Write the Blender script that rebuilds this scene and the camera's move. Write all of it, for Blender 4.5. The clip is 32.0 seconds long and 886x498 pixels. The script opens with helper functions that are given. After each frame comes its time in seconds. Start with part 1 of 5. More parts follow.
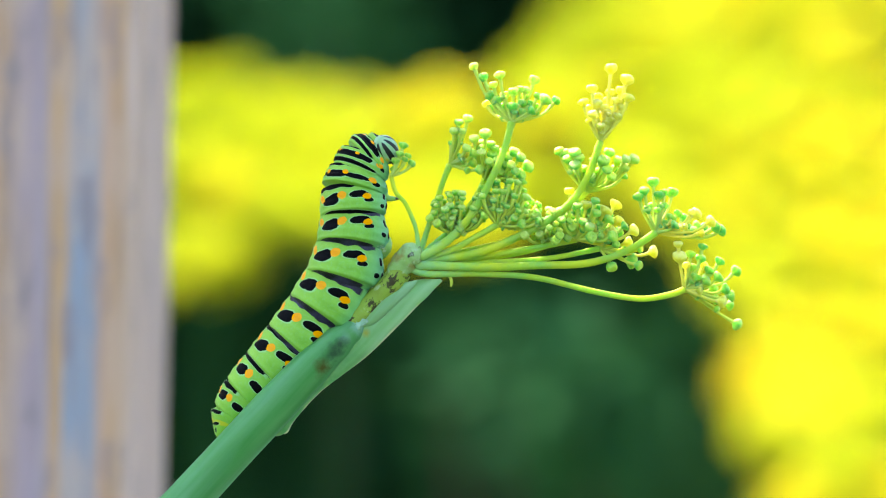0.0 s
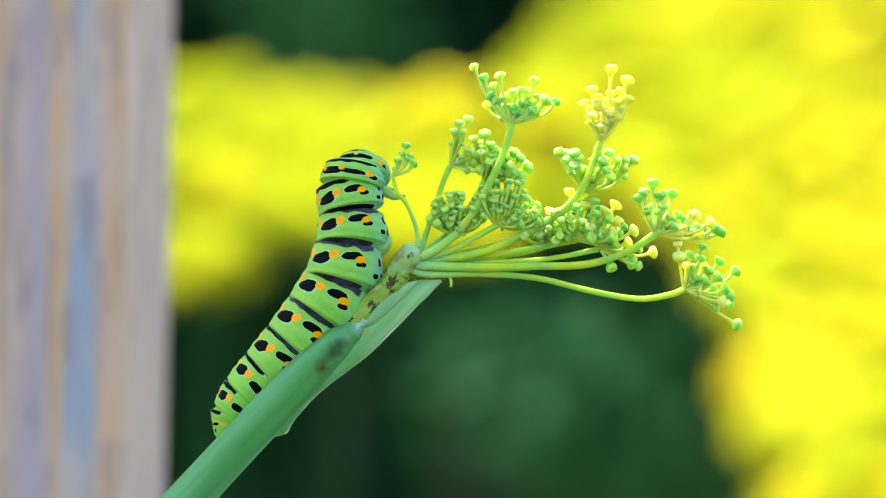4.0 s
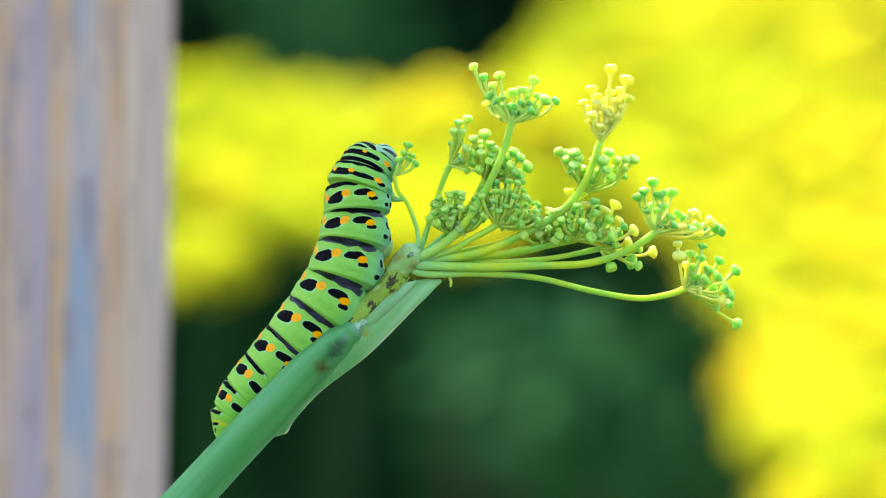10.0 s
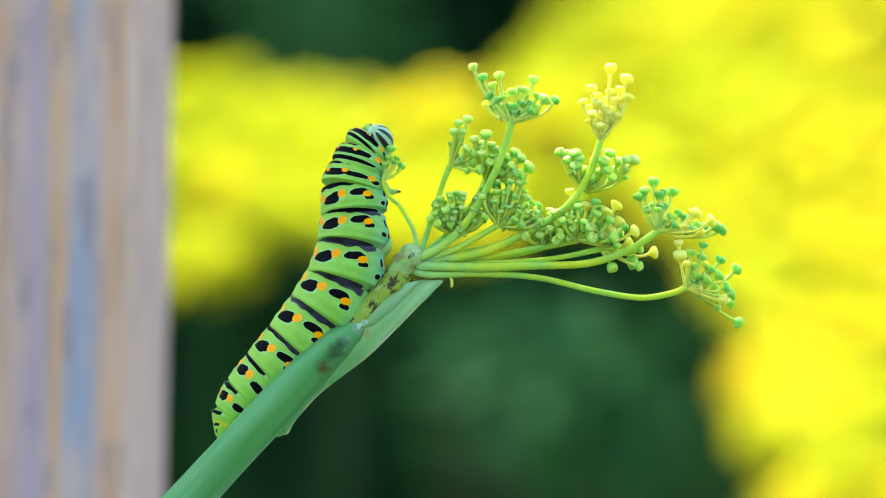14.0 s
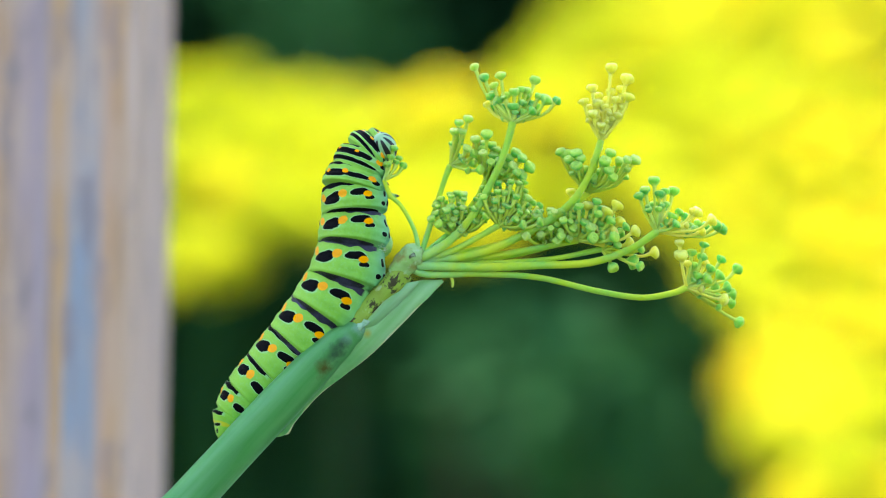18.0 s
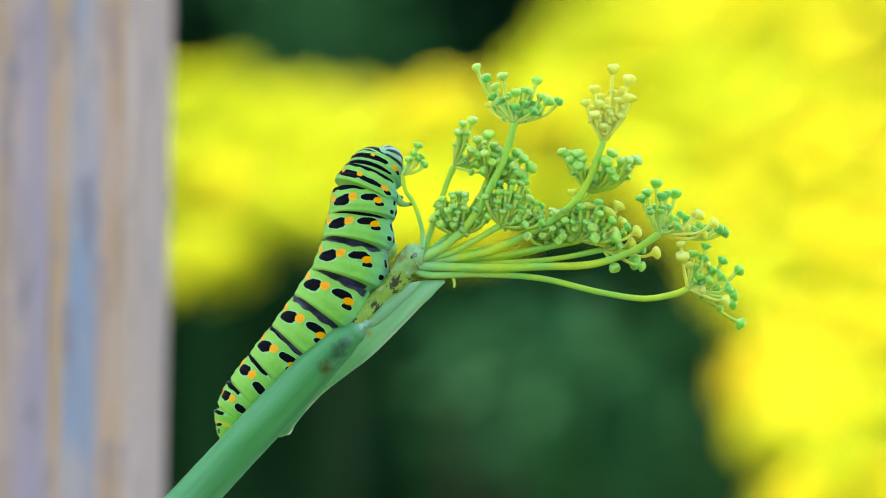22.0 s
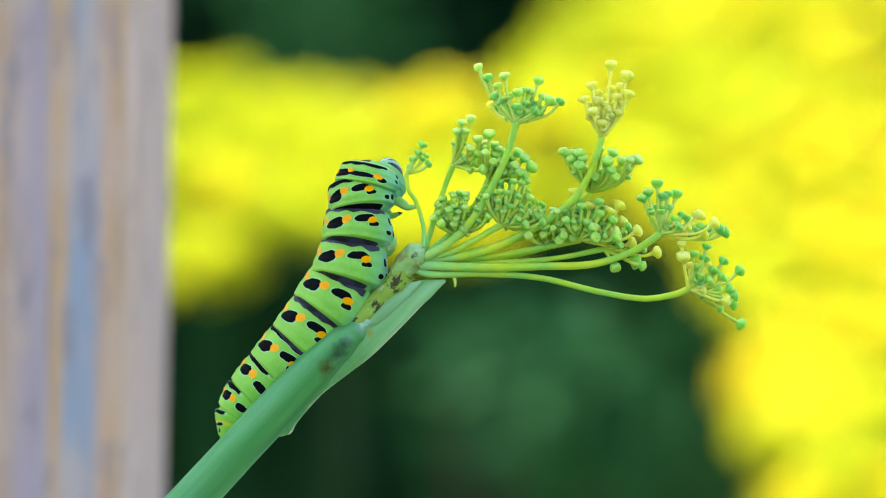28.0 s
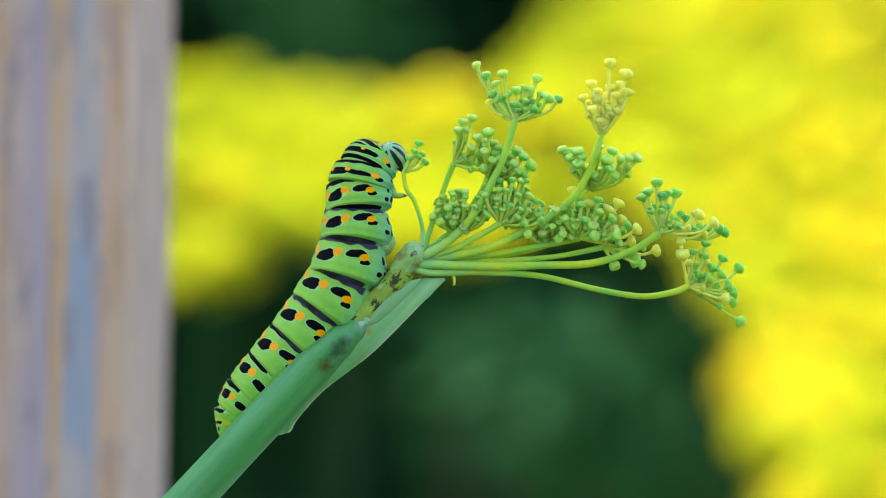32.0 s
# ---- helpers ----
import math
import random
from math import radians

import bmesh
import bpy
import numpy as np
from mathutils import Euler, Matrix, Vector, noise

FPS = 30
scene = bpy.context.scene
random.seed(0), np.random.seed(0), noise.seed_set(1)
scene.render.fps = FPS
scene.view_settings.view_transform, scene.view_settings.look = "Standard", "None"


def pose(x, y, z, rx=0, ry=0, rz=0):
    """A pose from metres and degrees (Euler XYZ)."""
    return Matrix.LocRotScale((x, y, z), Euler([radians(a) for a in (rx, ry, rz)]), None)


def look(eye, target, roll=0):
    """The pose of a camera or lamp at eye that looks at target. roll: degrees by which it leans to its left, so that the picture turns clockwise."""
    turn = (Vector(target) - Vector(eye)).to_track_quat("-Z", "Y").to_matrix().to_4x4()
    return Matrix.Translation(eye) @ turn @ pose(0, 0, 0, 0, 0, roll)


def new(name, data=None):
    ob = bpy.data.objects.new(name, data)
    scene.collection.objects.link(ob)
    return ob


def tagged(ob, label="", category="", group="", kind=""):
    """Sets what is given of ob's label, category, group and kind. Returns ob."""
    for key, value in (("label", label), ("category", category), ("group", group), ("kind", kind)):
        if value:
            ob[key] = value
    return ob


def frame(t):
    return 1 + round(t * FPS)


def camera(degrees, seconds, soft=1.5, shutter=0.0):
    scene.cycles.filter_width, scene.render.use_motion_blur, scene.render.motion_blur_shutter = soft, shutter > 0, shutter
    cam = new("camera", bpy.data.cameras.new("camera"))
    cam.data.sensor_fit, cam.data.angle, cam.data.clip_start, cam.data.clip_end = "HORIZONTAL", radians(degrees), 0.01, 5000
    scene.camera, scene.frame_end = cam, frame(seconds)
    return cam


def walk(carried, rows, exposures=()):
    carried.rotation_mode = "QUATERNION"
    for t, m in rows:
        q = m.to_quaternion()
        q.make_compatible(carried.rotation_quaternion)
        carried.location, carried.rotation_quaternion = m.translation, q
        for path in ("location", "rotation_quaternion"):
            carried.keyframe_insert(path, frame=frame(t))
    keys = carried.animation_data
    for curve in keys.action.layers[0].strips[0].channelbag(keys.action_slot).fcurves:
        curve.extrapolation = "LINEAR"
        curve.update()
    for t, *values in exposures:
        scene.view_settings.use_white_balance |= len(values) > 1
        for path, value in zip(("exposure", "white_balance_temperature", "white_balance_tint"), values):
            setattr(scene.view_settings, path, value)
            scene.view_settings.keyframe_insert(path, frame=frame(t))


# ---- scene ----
H = 1.05                     # height of the lens over the ground
D = 0.3713                   # lens to the flower stalk
U = 0.000075                 # one unit of the drawing sheet, which stands upright in the stalk's plane
cam = camera(18.0, 32.0, soft=1.1)
cam.data.dof.use_dof = True
cam.data.dof.focus_distance = D
cam.data.dof.aperture_fstop = 10.5
walk(cam, [(0.0, look((0, -D, H), (0, 0, H))), (32.0, look((0, -D, H), (0, 0, H)))],
     [(0.0, 2.05, 6900, 4), (31.5, 2.05, 6900, 4), (32.0, 1.82, 6900, 4)])

# ---- light: low sky in front, sun from behind and above ----
SUN = Vector((-0.35, 0.50, 0.80)).normalized()
world = bpy.data.worlds.new("world")
scene.world = world
world.use_nodes = True
wn = world.node_tree
sky = wn.nodes.new("ShaderNodeTexSky")
sky.sky_type = "NISHITA"
sky.sun_disc = False
sky.sun_elevation = math.asin(SUN.z)
sky.sun_rotation = math.atan2(SUN.x, SUN.y)
wn.nodes["Background"].inputs["Strength"].default_value = 0.15
wn.links.new(sky.outputs["Color"], wn.nodes["Background"].inputs["Color"])
sun_data = bpy.data.lights.new("sun", "SUN")
sun_data.energy = 4.2
sun_data.angle = radians(0.6)
sun_data.color = (1.0, 0.94, 0.82)
sun = new("sun", sun_data)
sun.matrix_world = look(SUN * 6, (0, 0, 0))


# ---- materials ----
class Mat:
    """A node material in the making."""

    def __init__(self, name, rough=0.6, spec=0.35):
        self.m = bpy.data.materials.new(name)
        self.m.use_nodes = True
        self.t = self.m.node_tree
        self.b = self.t.nodes["Principled BSDF"]
        self.b.inputs["Roughness"].default_value = rough
        self.b.inputs["Specular IOR Level"].default_value = spec

    def node(self, kind, **inputs):
        n = self.t.nodes.new(kind)
        for k, v in inputs.items():
            self.put(n.inputs[k.replace("_", " ")], v)
        return n

    def put(self, socket, v):
        if isinstance(v, bpy.types.NodeSocket):
            self.t.links.new(v, socket)
        elif isinstance(v, tuple) and len(v) == 3 and socket.type == "RGBA":
            socket.default_value = (*v, 1)
        else:
            socket.default_value = v

    def coords(self, kind="Object", scale=(1, 1, 1), turn=0.0):
        c = self.node("ShaderNodeTexCoord")
        r = self.node("ShaderNodeMapping")
        self.put(r.inputs["Vector"], c.outputs[kind])
        r.inputs["Rotation"].default_value = (0, radians(turn), 0)
        m = self.node("ShaderNodeMapping")
        self.put(m.inputs["Vector"], r.outputs["Vector"])
        m.inputs["Scale"].default_value = scale
        return m.outputs["Vector"]

    def noise(self, vec, scale, detail=4.0, rough=0.55, lac=2.0):
        n = self.node("ShaderNodeTexNoise", Scale=scale, Detail=detail, Roughness=rough)
        self.put(n.inputs["Vector"], vec)
        return n.outputs["Fac"]

    def ramp(self, fac, *stops):
        n = self.node("ShaderNodeValToRGB")
        e = n.color_ramp.elements
        while len(e) < len(stops):
            e.new(0.5)
        for el, (p, c) in zip(e, stops):
            el.position, el.color = p, (*c, 1)
        self.put(n.inputs["Fac"], fac)
        return n.outputs["Color"]

    def mix(self, fac, a, b, blend="MIX"):
        n = self.t.nodes.new("ShaderNodeMix")
        n.data_type, n.blend_type = "RGBA", blend
        self.put(n.inputs[0], fac)
        self.put(n.inputs[6], a)
        self.put(n.inputs[7], b)
        return n.outputs[2]

    def span(self, v, lo, hi, a=0.0, b=1.0):
        n = self.node("ShaderNodeMapRange")
        for i, x in enumerate((v, lo, hi, a, b)):
            self.put(n.inputs[i], x)
        return n.outputs[0]

    def attr(self, name):
        n = self.node("ShaderNodeAttribute")
        n.attribute_name = name
        return n.outputs["Fac"]

    def random(self):
        return self.node("ShaderNodeObjectInfo").outputs["Random"]

    def island(self):
        return self.node("ShaderNodeNewGeometry").outputs["Random Per Island"]

    def colour(self, c):
        self.put(self.b.inputs["Base Color"], c)
        return self

    def bump(self, h, strength, dist):
        n = self.node("ShaderNodeBump", Strength=strength, Distance=dist, Height=h)
        self.put(self.b.inputs["Normal"], n.outputs["Normal"])
        return self

    def flesh(self, weight, radius):
        self.b.inputs["Subsurface Weight"].default_value = weight
        self.b.inputs["Subsurface Radius"].default_value = radius
        self.b.inputs["Subsurface Scale"].default_value = 1.0
        return self

    def leafy(self, share, c):
        """Let part of the light through."""
        out = self.t.nodes["Material Output"]
        tr = self.node("ShaderNodeBsdfTranslucent")
        self.put(tr.inputs["Color"], c)
        mx = self.node("ShaderNodeMixShader")
        mx.inputs[0].default_value = share
        self.t.links.new(self.b.outputs[0], mx.inputs[1])
        self.t.links.new(tr.outputs[0], mx.inputs[2])
        self.t.links.new(mx.outputs[0], out.inputs["Surface"])
        return self


def skin_material():
    m = Mat("caterpillar_skin", 0.42, 0.3)
    v = m.coords()
    n1 = m.noise(v, 420, 3)
    n2 = m.noise(v, 2600, 3)
    side = m.attr("side")
    base = m.ramp(n1, (0.3, (0.180, 0.450, 0.052)), (0.7, (0.275, 0.560, 0.080)))
    # sunlight painted on the back as lime, bluish rim light on the flanks
    base = m.mix(m.span(side, 0.55, 0.05, 0.0, 0.75), base, (0.30, 0.54, 0.055))
    base = m.mix(m.span(side, 0.5, 0.95), base, (0.15, 0.48, 0.34))
    base = m.mix(m.span(n2, 0.5, 0.8, 0.0, 0.35), base, (0.27, 0.56, 0.22))
    base = m.mix(m.span(m.attr("yellow"), -0.1, 0.25), base, (0.62, 0.55, 0.03))
    # pale sheen painted round the edges of the black marks
    base = m.mix(m.span(m.attr("black"), -0.24, -0.05, 0.0, 0.6), base, (0.34, 0.60, 0.34))
    fold = m.mix(m.span(n1, 0.40, 0.70), (0.010, 0.008, 0.018), (0.055, 0.046, 0.105))
    base = m.mix(m.span(m.attr("fold"), -0.02, 0.08), base, fold)
    base = m.mix(m.span(m.attr("black"), -0.01, 0.035), base, (0.004, 0.004, 0.005))
    base = m.mix(m.span(m.attr("orange"), -0.03, 0.05), base, (1.0, 0.38, 0.0))
    m.put(m.b.inputs["Specular IOR Level"], m.span(m.attr("black"), -0.03, 0.05, 0.22, 0.02))
    m.colour(base).bump(m.noise(v, 2200, 5, 0.65), 0.7, 0.00016).flesh(0.05, (0.0006, 0.0008, 0.0003))
    return m.m


def head_material():
    m = Mat("head_skin", 0.35, 0.4)
    v = m.coords()
    base = m.ramp(m.noise(v, 900, 3), (0.3, (0.26, 0.47, 0.22)), (0.7, (0.42, 0.61, 0.38)))
    base = m.mix(m.span(m.attr("yellow"), -0.1, 0.2), base, (0.60, 0.60, 0.06))
    base = m.mix(m.span(m.attr("black"), -0.05, 0.05), base, (0.010, 0.010, 0.014))
    m.colour(base).bump(m.noise(v, 3000, 3), 0.4, 0.0001)
    return m.m


def worn(m, base, at, reach, colour, most=0.9):
    """A soft ragged stain round a place in the plant's space."""
    v = m.coords()
    d = m.node("ShaderNodeVectorMath")
    d.operation = "DISTANCE"
    m.put(d.inputs[0], v)
    d.inputs[1].default_value = at
    w = m.node("ShaderNodeMath")
    w.operation = "MULTIPLY_ADD"
    m.put(w.inputs[0], m.noise(v, 520, 4, 0.65))
    w.inputs[1].default_value = reach * 1.6
    m.put(w.inputs[2], d.outputs["Value"])
    return m.mix(m.span(w.outputs[0], reach * 0.95, reach * 1.75, most, 0.0), base, colour)


def stalk_material(name, a, b, streak, freq=(420, 420, 36), turn=-43.0, bloom=0.3, stains=(), rough=0.42):
    m = Mat(name, rough, 0.35 if rough < 0.5 else 0.15)
    m.b.inputs["Sheen Weight"].default_value = bloom
    m.b.inputs["Sheen Roughness"].default_value = 0.45
    m.b.inputs["Sheen Tint"].default_value = (0.75, 1.0, 0.92, 1)
    v = m.coords("Object", freq, turn)
    w = m.coords()
    n = m.noise(v, 1.0, 5)
    c = m.ramp(n, (0.38, a), (0.62, b))
    c = m.mix(m.span(m.noise(m.coords("Object", tuple(f * 0.6 for f in freq), turn), 1.0, 4) if rough < 0.5 else m.noise(w, 160, 4), 0.48, 0.70, 0.0, 0.6), c, streak)
    for stain in stains:
        c = worn(m, c, *stain)
    m.colour(c).bump(n, 0.2, 0.0001).flesh(0.1 if rough < 0.5 else 0.85, (0.0016, 0.0016, 0.0006))
    return m.m


def node_material(name, a, b, start):
    m = Mat(name, 0.6, 0.25)
    v = m.coords()
    c = m.ramp(m.noise(v, 380, 4), (0.3, a), (0.7, b))
    c = m.mix(m.span(m.noise(v, 300, 4, 0.6), 0.50, 0.62, 0.0, 0.7), c, (0.24, 0.13, 0.02))
    c = m.mix(m.span(m.noise(m.coords("Object", (1, 1, 0.55), -40), 900, 5, 0.7), start, start + 0.05, 0.0, 0.92), c, (0.030, 0.012, 0.010))
    c = m.mix(m.span(m.noise(v, 900, 3), 0.58, 0.7, 0.0, 0.5), c, (0.5, 0.6, 0.42))
    m.colour(c).bump(m.noise(v, 900, 4), 0.5, 0.0003)
    return m.m


def bud_material(name, a, b, c3, share=0.22, grain=(1.6, 4.5), pale=0.0, reach=0.003):
    """pale: how far the button on top of a bud takes the lighter colour, a painted sun highlight."""
    m = Mat(name, 0.5, 0.35)
    v = m.coords()
    c = m.mix(m.random(), a, b)
    c = m.mix(m.span(m.noise(v, grain[0], 3), 0.45, 0.75, 0.0, 0.6), c, c3)
    if pale:
        z = m.node("ShaderNodeSeparateXYZ")
        m.put(z.inputs[0], v)
        c = m.mix(m.span(z.outputs["Z"], 0.15, 0.6, 0.0, pale), c, c3)
    m.colour(c).bump(m.noise(v, grain[1], 4, 0.65), 0.7, 0.00014)
    return m.flesh(share, (reach, reach * 0.95, reach * 0.35)).m


def post_material():
    m = Mat("weathered_wood", 0.85, 0.15)
    v = m.coords("Object", (1.0, 1.0, 0.045))
    broad = m.noise(v, 110, 5, 0.6)
    fine = m.noise(v, 620, 6, 0.65)
    blot = m.noise(m.coords("Object", (1, 1, 0.35)), 130, 3)
    x = m.node("ShaderNodeSeparateXYZ")
    m.put(x.inputs[0], m.coords())
    w = m.node("ShaderNodeMath")
    w.operation = "ADD"
    m.put(w.inputs[0], m.span(x.outputs["X"], 0.0229, 0.0450))
    m.put(w.inputs[1], m.span(broad, 0.3, 0.7, -0.12, 0.12))
    tan, lit_pink, lilac, blue = (0.65, 0.36, 0.21), (0.69, 0.46, 0.41), (0.48, 0.34, 0.42), (0.36, 0.36, 0.46)
    # wood stripes across the face; the pale right end paints in the lit edge
    c = m.ramp(w.outputs[0], (0.0, (0.58, 0.33, 0.22)), (0.10, (0.52, 0.33, 0.29)), (0.24, lilac), (0.34, (0.48, 0.34, 0.36)), (0.42, tan), (0.51, tan),
               (0.57, blue), (0.66, blue), (0.73, (0.66, 0.36, 0.25)), (0.86, tan), (0.98, lit_pink))
    c = m.mix(m.span(fine, 0.46, 0.60, 0.0, 0.4), c, (0.40, 0.25, 0.21))
    c = m.mix(m.span(blot, 0.46, 0.66, 0.0, 0.6), c, (0.66, 0.42, 0.34))
    c = m.mix(m.span(m.noise(m.coords("Object", (1, 1, 0.3)), 230, 3), 0.54, 0.66, 0.0, 0.75), c, (0.33, 0.24, 0.26))
    crack = m.noise(m.coords("Object", (1, 1, 0.02)), 900, 4, 0.6)
    c = m.mix(m.span(crack, 0.60, 0.68, 0.0, 0.5), c, (0.24, 0.16, 0.15))
    m.colour(c).bump(fine, 0.6, 0.001)
    return m.m


def leaf_material(name, a, b, share, glow, scale=30):
    m = Mat(name, 0.8, 0.03)
    c = m.mix(m.island(), a, b)
    c = m.mix(m.span(m.noise(m.coords(), scale, 3), 0.4, 0.7, 0.0, 0.5), c, glow)
    m.colour(c)
    return m.leafy(share, glow).m


def blossom_material(name, a, b, c3):
    m = Mat(name, 0.65, 0.12)
    c = m.ramp(m.random(), (0.0, a), (0.5, b), (1.0, c3))
    c = m.mix(m.span(m.island(), 0.0, 1.0, 0.0, 0.5), c, b)
    m.colour(c)
    return m.leafy(0.55, c).m


def ground_material():
    m = Mat("meadow", 0.9, 0.1)
    v = m.coords()
    c = m.ramp(m.noise(v, 3.0, 8, 0.7), (0.3, (0.02, 0.04, 0.010)), (0.5, (0.035, 0.06, 0.014)), (0.75, (0.06, 0.045, 0.025)))
    m.colour(c).bump(m.noise(v, 60, 6), 0.8, 0.03)
    return m.m


SKIN = skin_material()
HEADSKIN = head_material()
STALK = stalk_material("stalk_skin", (0.105, 0.44, 0.10), (0.20, 0.55, 0.18), (0.32, 0.62, 0.38))
SHEATH = stalk_material("sheath_skin", (0.32, 0.62, 0.24), (0.48, 0.74, 0.42), (0.60, 0.72, 0.24))
RAYSKIN = stalk_material("ray_skin", (0.27, 0.51, 0.09), (0.42, 0.57, 0.05), (0.66, 0.63, 0.03), (300, 300, 300), 0.0, 0.06, (((0, 0, 0), 95 * U, (0.28, 0.56, 0.22), 0.85),), 0.62)
NODE = node_material("stalk_node", (0.26, 0.42, 0.10), (0.37, 0.55, 0.24), 0.59)
STALKEND = node_material("stalk_end", (0.22, 0.28, 0.03), (0.30, 0.44, 0.06), 0.53)
BUD = bud_material("bud_green", (0.10, 0.44, 0.10), (0.25, 0.58, 0.07), (0.60, 0.74, 0.11), 0.85, pale=0.5)
# paler and yellow copies of the green buds, with sunlight put into the colour
BUDP = bud_material("bud_pale_sunlit", (0.25, 0.57, 0.10), (0.40, 0.64, 0.11), (0.74, 0.79, 0.18), 0.85, pale=0.45)
BUDY = bud_material("bud_yellow_sunlit", (0.78, 0.70, 0.07), (0.86, 0.72, 0.07), (0.92, 0.84, 0.26), 0.9, pale=0.35)
PED = bud_material("pedicel_skin", (0.42, 0.60, 0.10), (0.56, 0.64, 0.09), (0.68, 0.68, 0.08), 0.7, (1500, 2600), reach=0.0007)
# sunlit copy of the pedicel colour
PEDY = bud_material("pedicel_yellow_sunlit", (0.80, 0.72, 0.10), (0.84, 0.74, 0.10), (0.90, 0.78, 0.10), 0.7, (1500, 2600), reach=0.0007)
# pale colour that stands in for rim light on the sheath's edge
RIM = bud_material("lit_rim", (0.62, 0.66, 0.38), (0.66, 0.68, 0.42), (0.7, 0.7, 0.45), 0.4, (1500, 2600))
WOOD = post_material()
HEADGLOSS = Mat("dark_horn", 0.3, 0.5).colour((0.012, 0.011, 0.012)).m
LEG = Mat("leg_skin", 0.45, 0.35).colour((0.30, 0.52, 0.13)).flesh(0.15, (0.0006, 0.0008, 0.0003)).m
HAIR = Mat("bristle", 0.4, 0.4).colour((0.75, 0.76, 0.62)).m
LIME = blossom_material("lime_blossom", (0.56, 0.61, 0.026), (0.65, 0.67, 0.030), (0.72, 0.69, 0.034))
WARM = blossom_material("yellow_blossom", (0.68, 0.63, 0.026), (0.78, 0.68, 0.034), (0.80, 0.68, 0.040))
HERB = leaf_material("herb_green", (0.018, 0.062, 0.020), (0.028, 0.085, 0.026), 0.08, (0.035, 0.11, 0.03))
# darker than real leaves: the hedge's deep shade is put into its colour
HEDGE = leaf_material("hedge_shaded_green", (0.007, 0.028, 0.011), (0.012, 0.043, 0.016), 0.02, (0.015, 0.052, 0.020))
SHRUB = leaf_material("shrub_green", (0.024, 0.092, 0.032), (0.034, 0.122, 0.042), 0.1, (0.042, 0.145, 0.046))
BARK = Mat("bark", 0.9, 0.1).colour((0.05, 0.04, 0.025)).m
GROUND = ground_material()


# ---- small builders ----
def spot(x, y, d=0.0):
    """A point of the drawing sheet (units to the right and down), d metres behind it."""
    k = U * (D + d) / D
    return Vector(((x - 784) * k, d, H + (441 - y) * k))


def mesh_of(name, bm, *materials, smooth=True):
    me = bpy.data.meshes.new(name)
    bmesh.ops.recalc_face_normals(bm, faces=bm.faces)
    bm.to_mesh(me)
    bm.free()
    for m in materials:
        me.materials.append(m)
    if smooth:
        me.shade_smooth()
    return me


def part(name, data, material, parent, label="", m=None):
    """Link a bmesh or a mesh as one part under a thing or a part."""
    me = mesh_of(name, data, material) if isinstance(data, bmesh.types.BMesh) else data
    ob = new(name, me)
    ob.parent = parent
    if m is not None:
        ob.matrix_basis = m
    return tagged(ob, label)


def thing(name, at, label, category, group="", kind=""):
    ob = new(name)
    ob.location = at
    ob.empty_display_size = 0.01
    return tagged(ob, label, category, group, kind)


def glide(points, values, steps):
    """Catmull-Rom through points, with one value each."""
    n = len(points)
    ps, vs = [], []
    for i in range(n - 1):
        p0, p1, p2, p3 = points[max(i - 1, 0)], points[i], points[i + 1], points[min(i + 2, n - 1)]
        v1, v2 = values[i], values[i + 1]
        for j in range(steps):
            u = j / steps
            ps.append(0.5 * (2 * p1 + (p2 - p0) * u + (2 * p0 - 5 * p1 + 4 * p2 - p3) * u * u + (3 * p1 - p0 - 3 * p2 + p3) * u ** 3))
            vs.append(v1 + (v2 - v1) * (u * u * (3 - 2 * u)))
    return ps + [points[-1]], vs + [values[-1]]


def tube(points, radii, sides=12, steps=6, cap=0.4, ribs=0.0):
    """A round tapered tube; ribs: how deep its lengthwise grooves are."""
    ps, rs = glide([Vector(p) for p in points], radii, steps)
    ps = [ps[0] - (ps[1] - ps[0]).normalized() * rs[0] * cap] + ps + [ps[-1] + (ps[-1] - ps[-2]).normalized() * rs[-1] * cap]
    rs = [rs[0] * 0.35] + rs + [rs[-1] * 0.35]
    bm = bmesh.new()
    side = Vector((0, -1, 0))
    rings = []
    for i, (p, r) in enumerate(zip(ps, rs)):
        t = (ps[min(i + 1, len(ps) - 1)] - ps[max(i - 1, 0)]).normalized()
        a = side - t * side.dot(t)
        a = a.normalized() if a.length > 1e-6 else t.orthogonal().normalized()
        b = t.cross(a)
        side = a
        rings.append([bm.verts.new(p + (a * math.cos(w) + b * math.sin(w)) * r * (1 + ribs * math.cos(w * 7)))
                      for w in (2 * math.pi * k / sides for k in range(sides))])
    for q, s in zip(rings, rings[1:]):
        for k in range(sides):
            bm.faces.new((q[k], q[(k + 1) % sides], s[(k + 1) % sides], s[k]))
    bm.faces.new(rings[0][::-1])
    bm.faces.new(rings[-1])
    return bm


def blob(radius, squash=(1, 1, 1), level=2):
    bm = bmesh.new()
    bmesh.ops.create_icosphere(bm, subdivisions=level, radius=radius)
    for v in bm.verts:
        v.co = Vector(v.co[i] * squash[i] for i in range(3))
    return bm


# ---- ground ----
def build_ground():
    bm = bmesh.new()
    bmesh.ops.create_grid(bm, x_segments=60, y_segments=60, size=400)
    for v in bm.verts:
        v.co.z = -0.002 * v.co.length_squared ** 0.25 * abs(noise.noise(v.co * 0.02))
    tagged(new("ground", mesh_of("ground", bm, GROUND)), "dark garden ground with low grass", "ground", kind="structure")


build_ground()


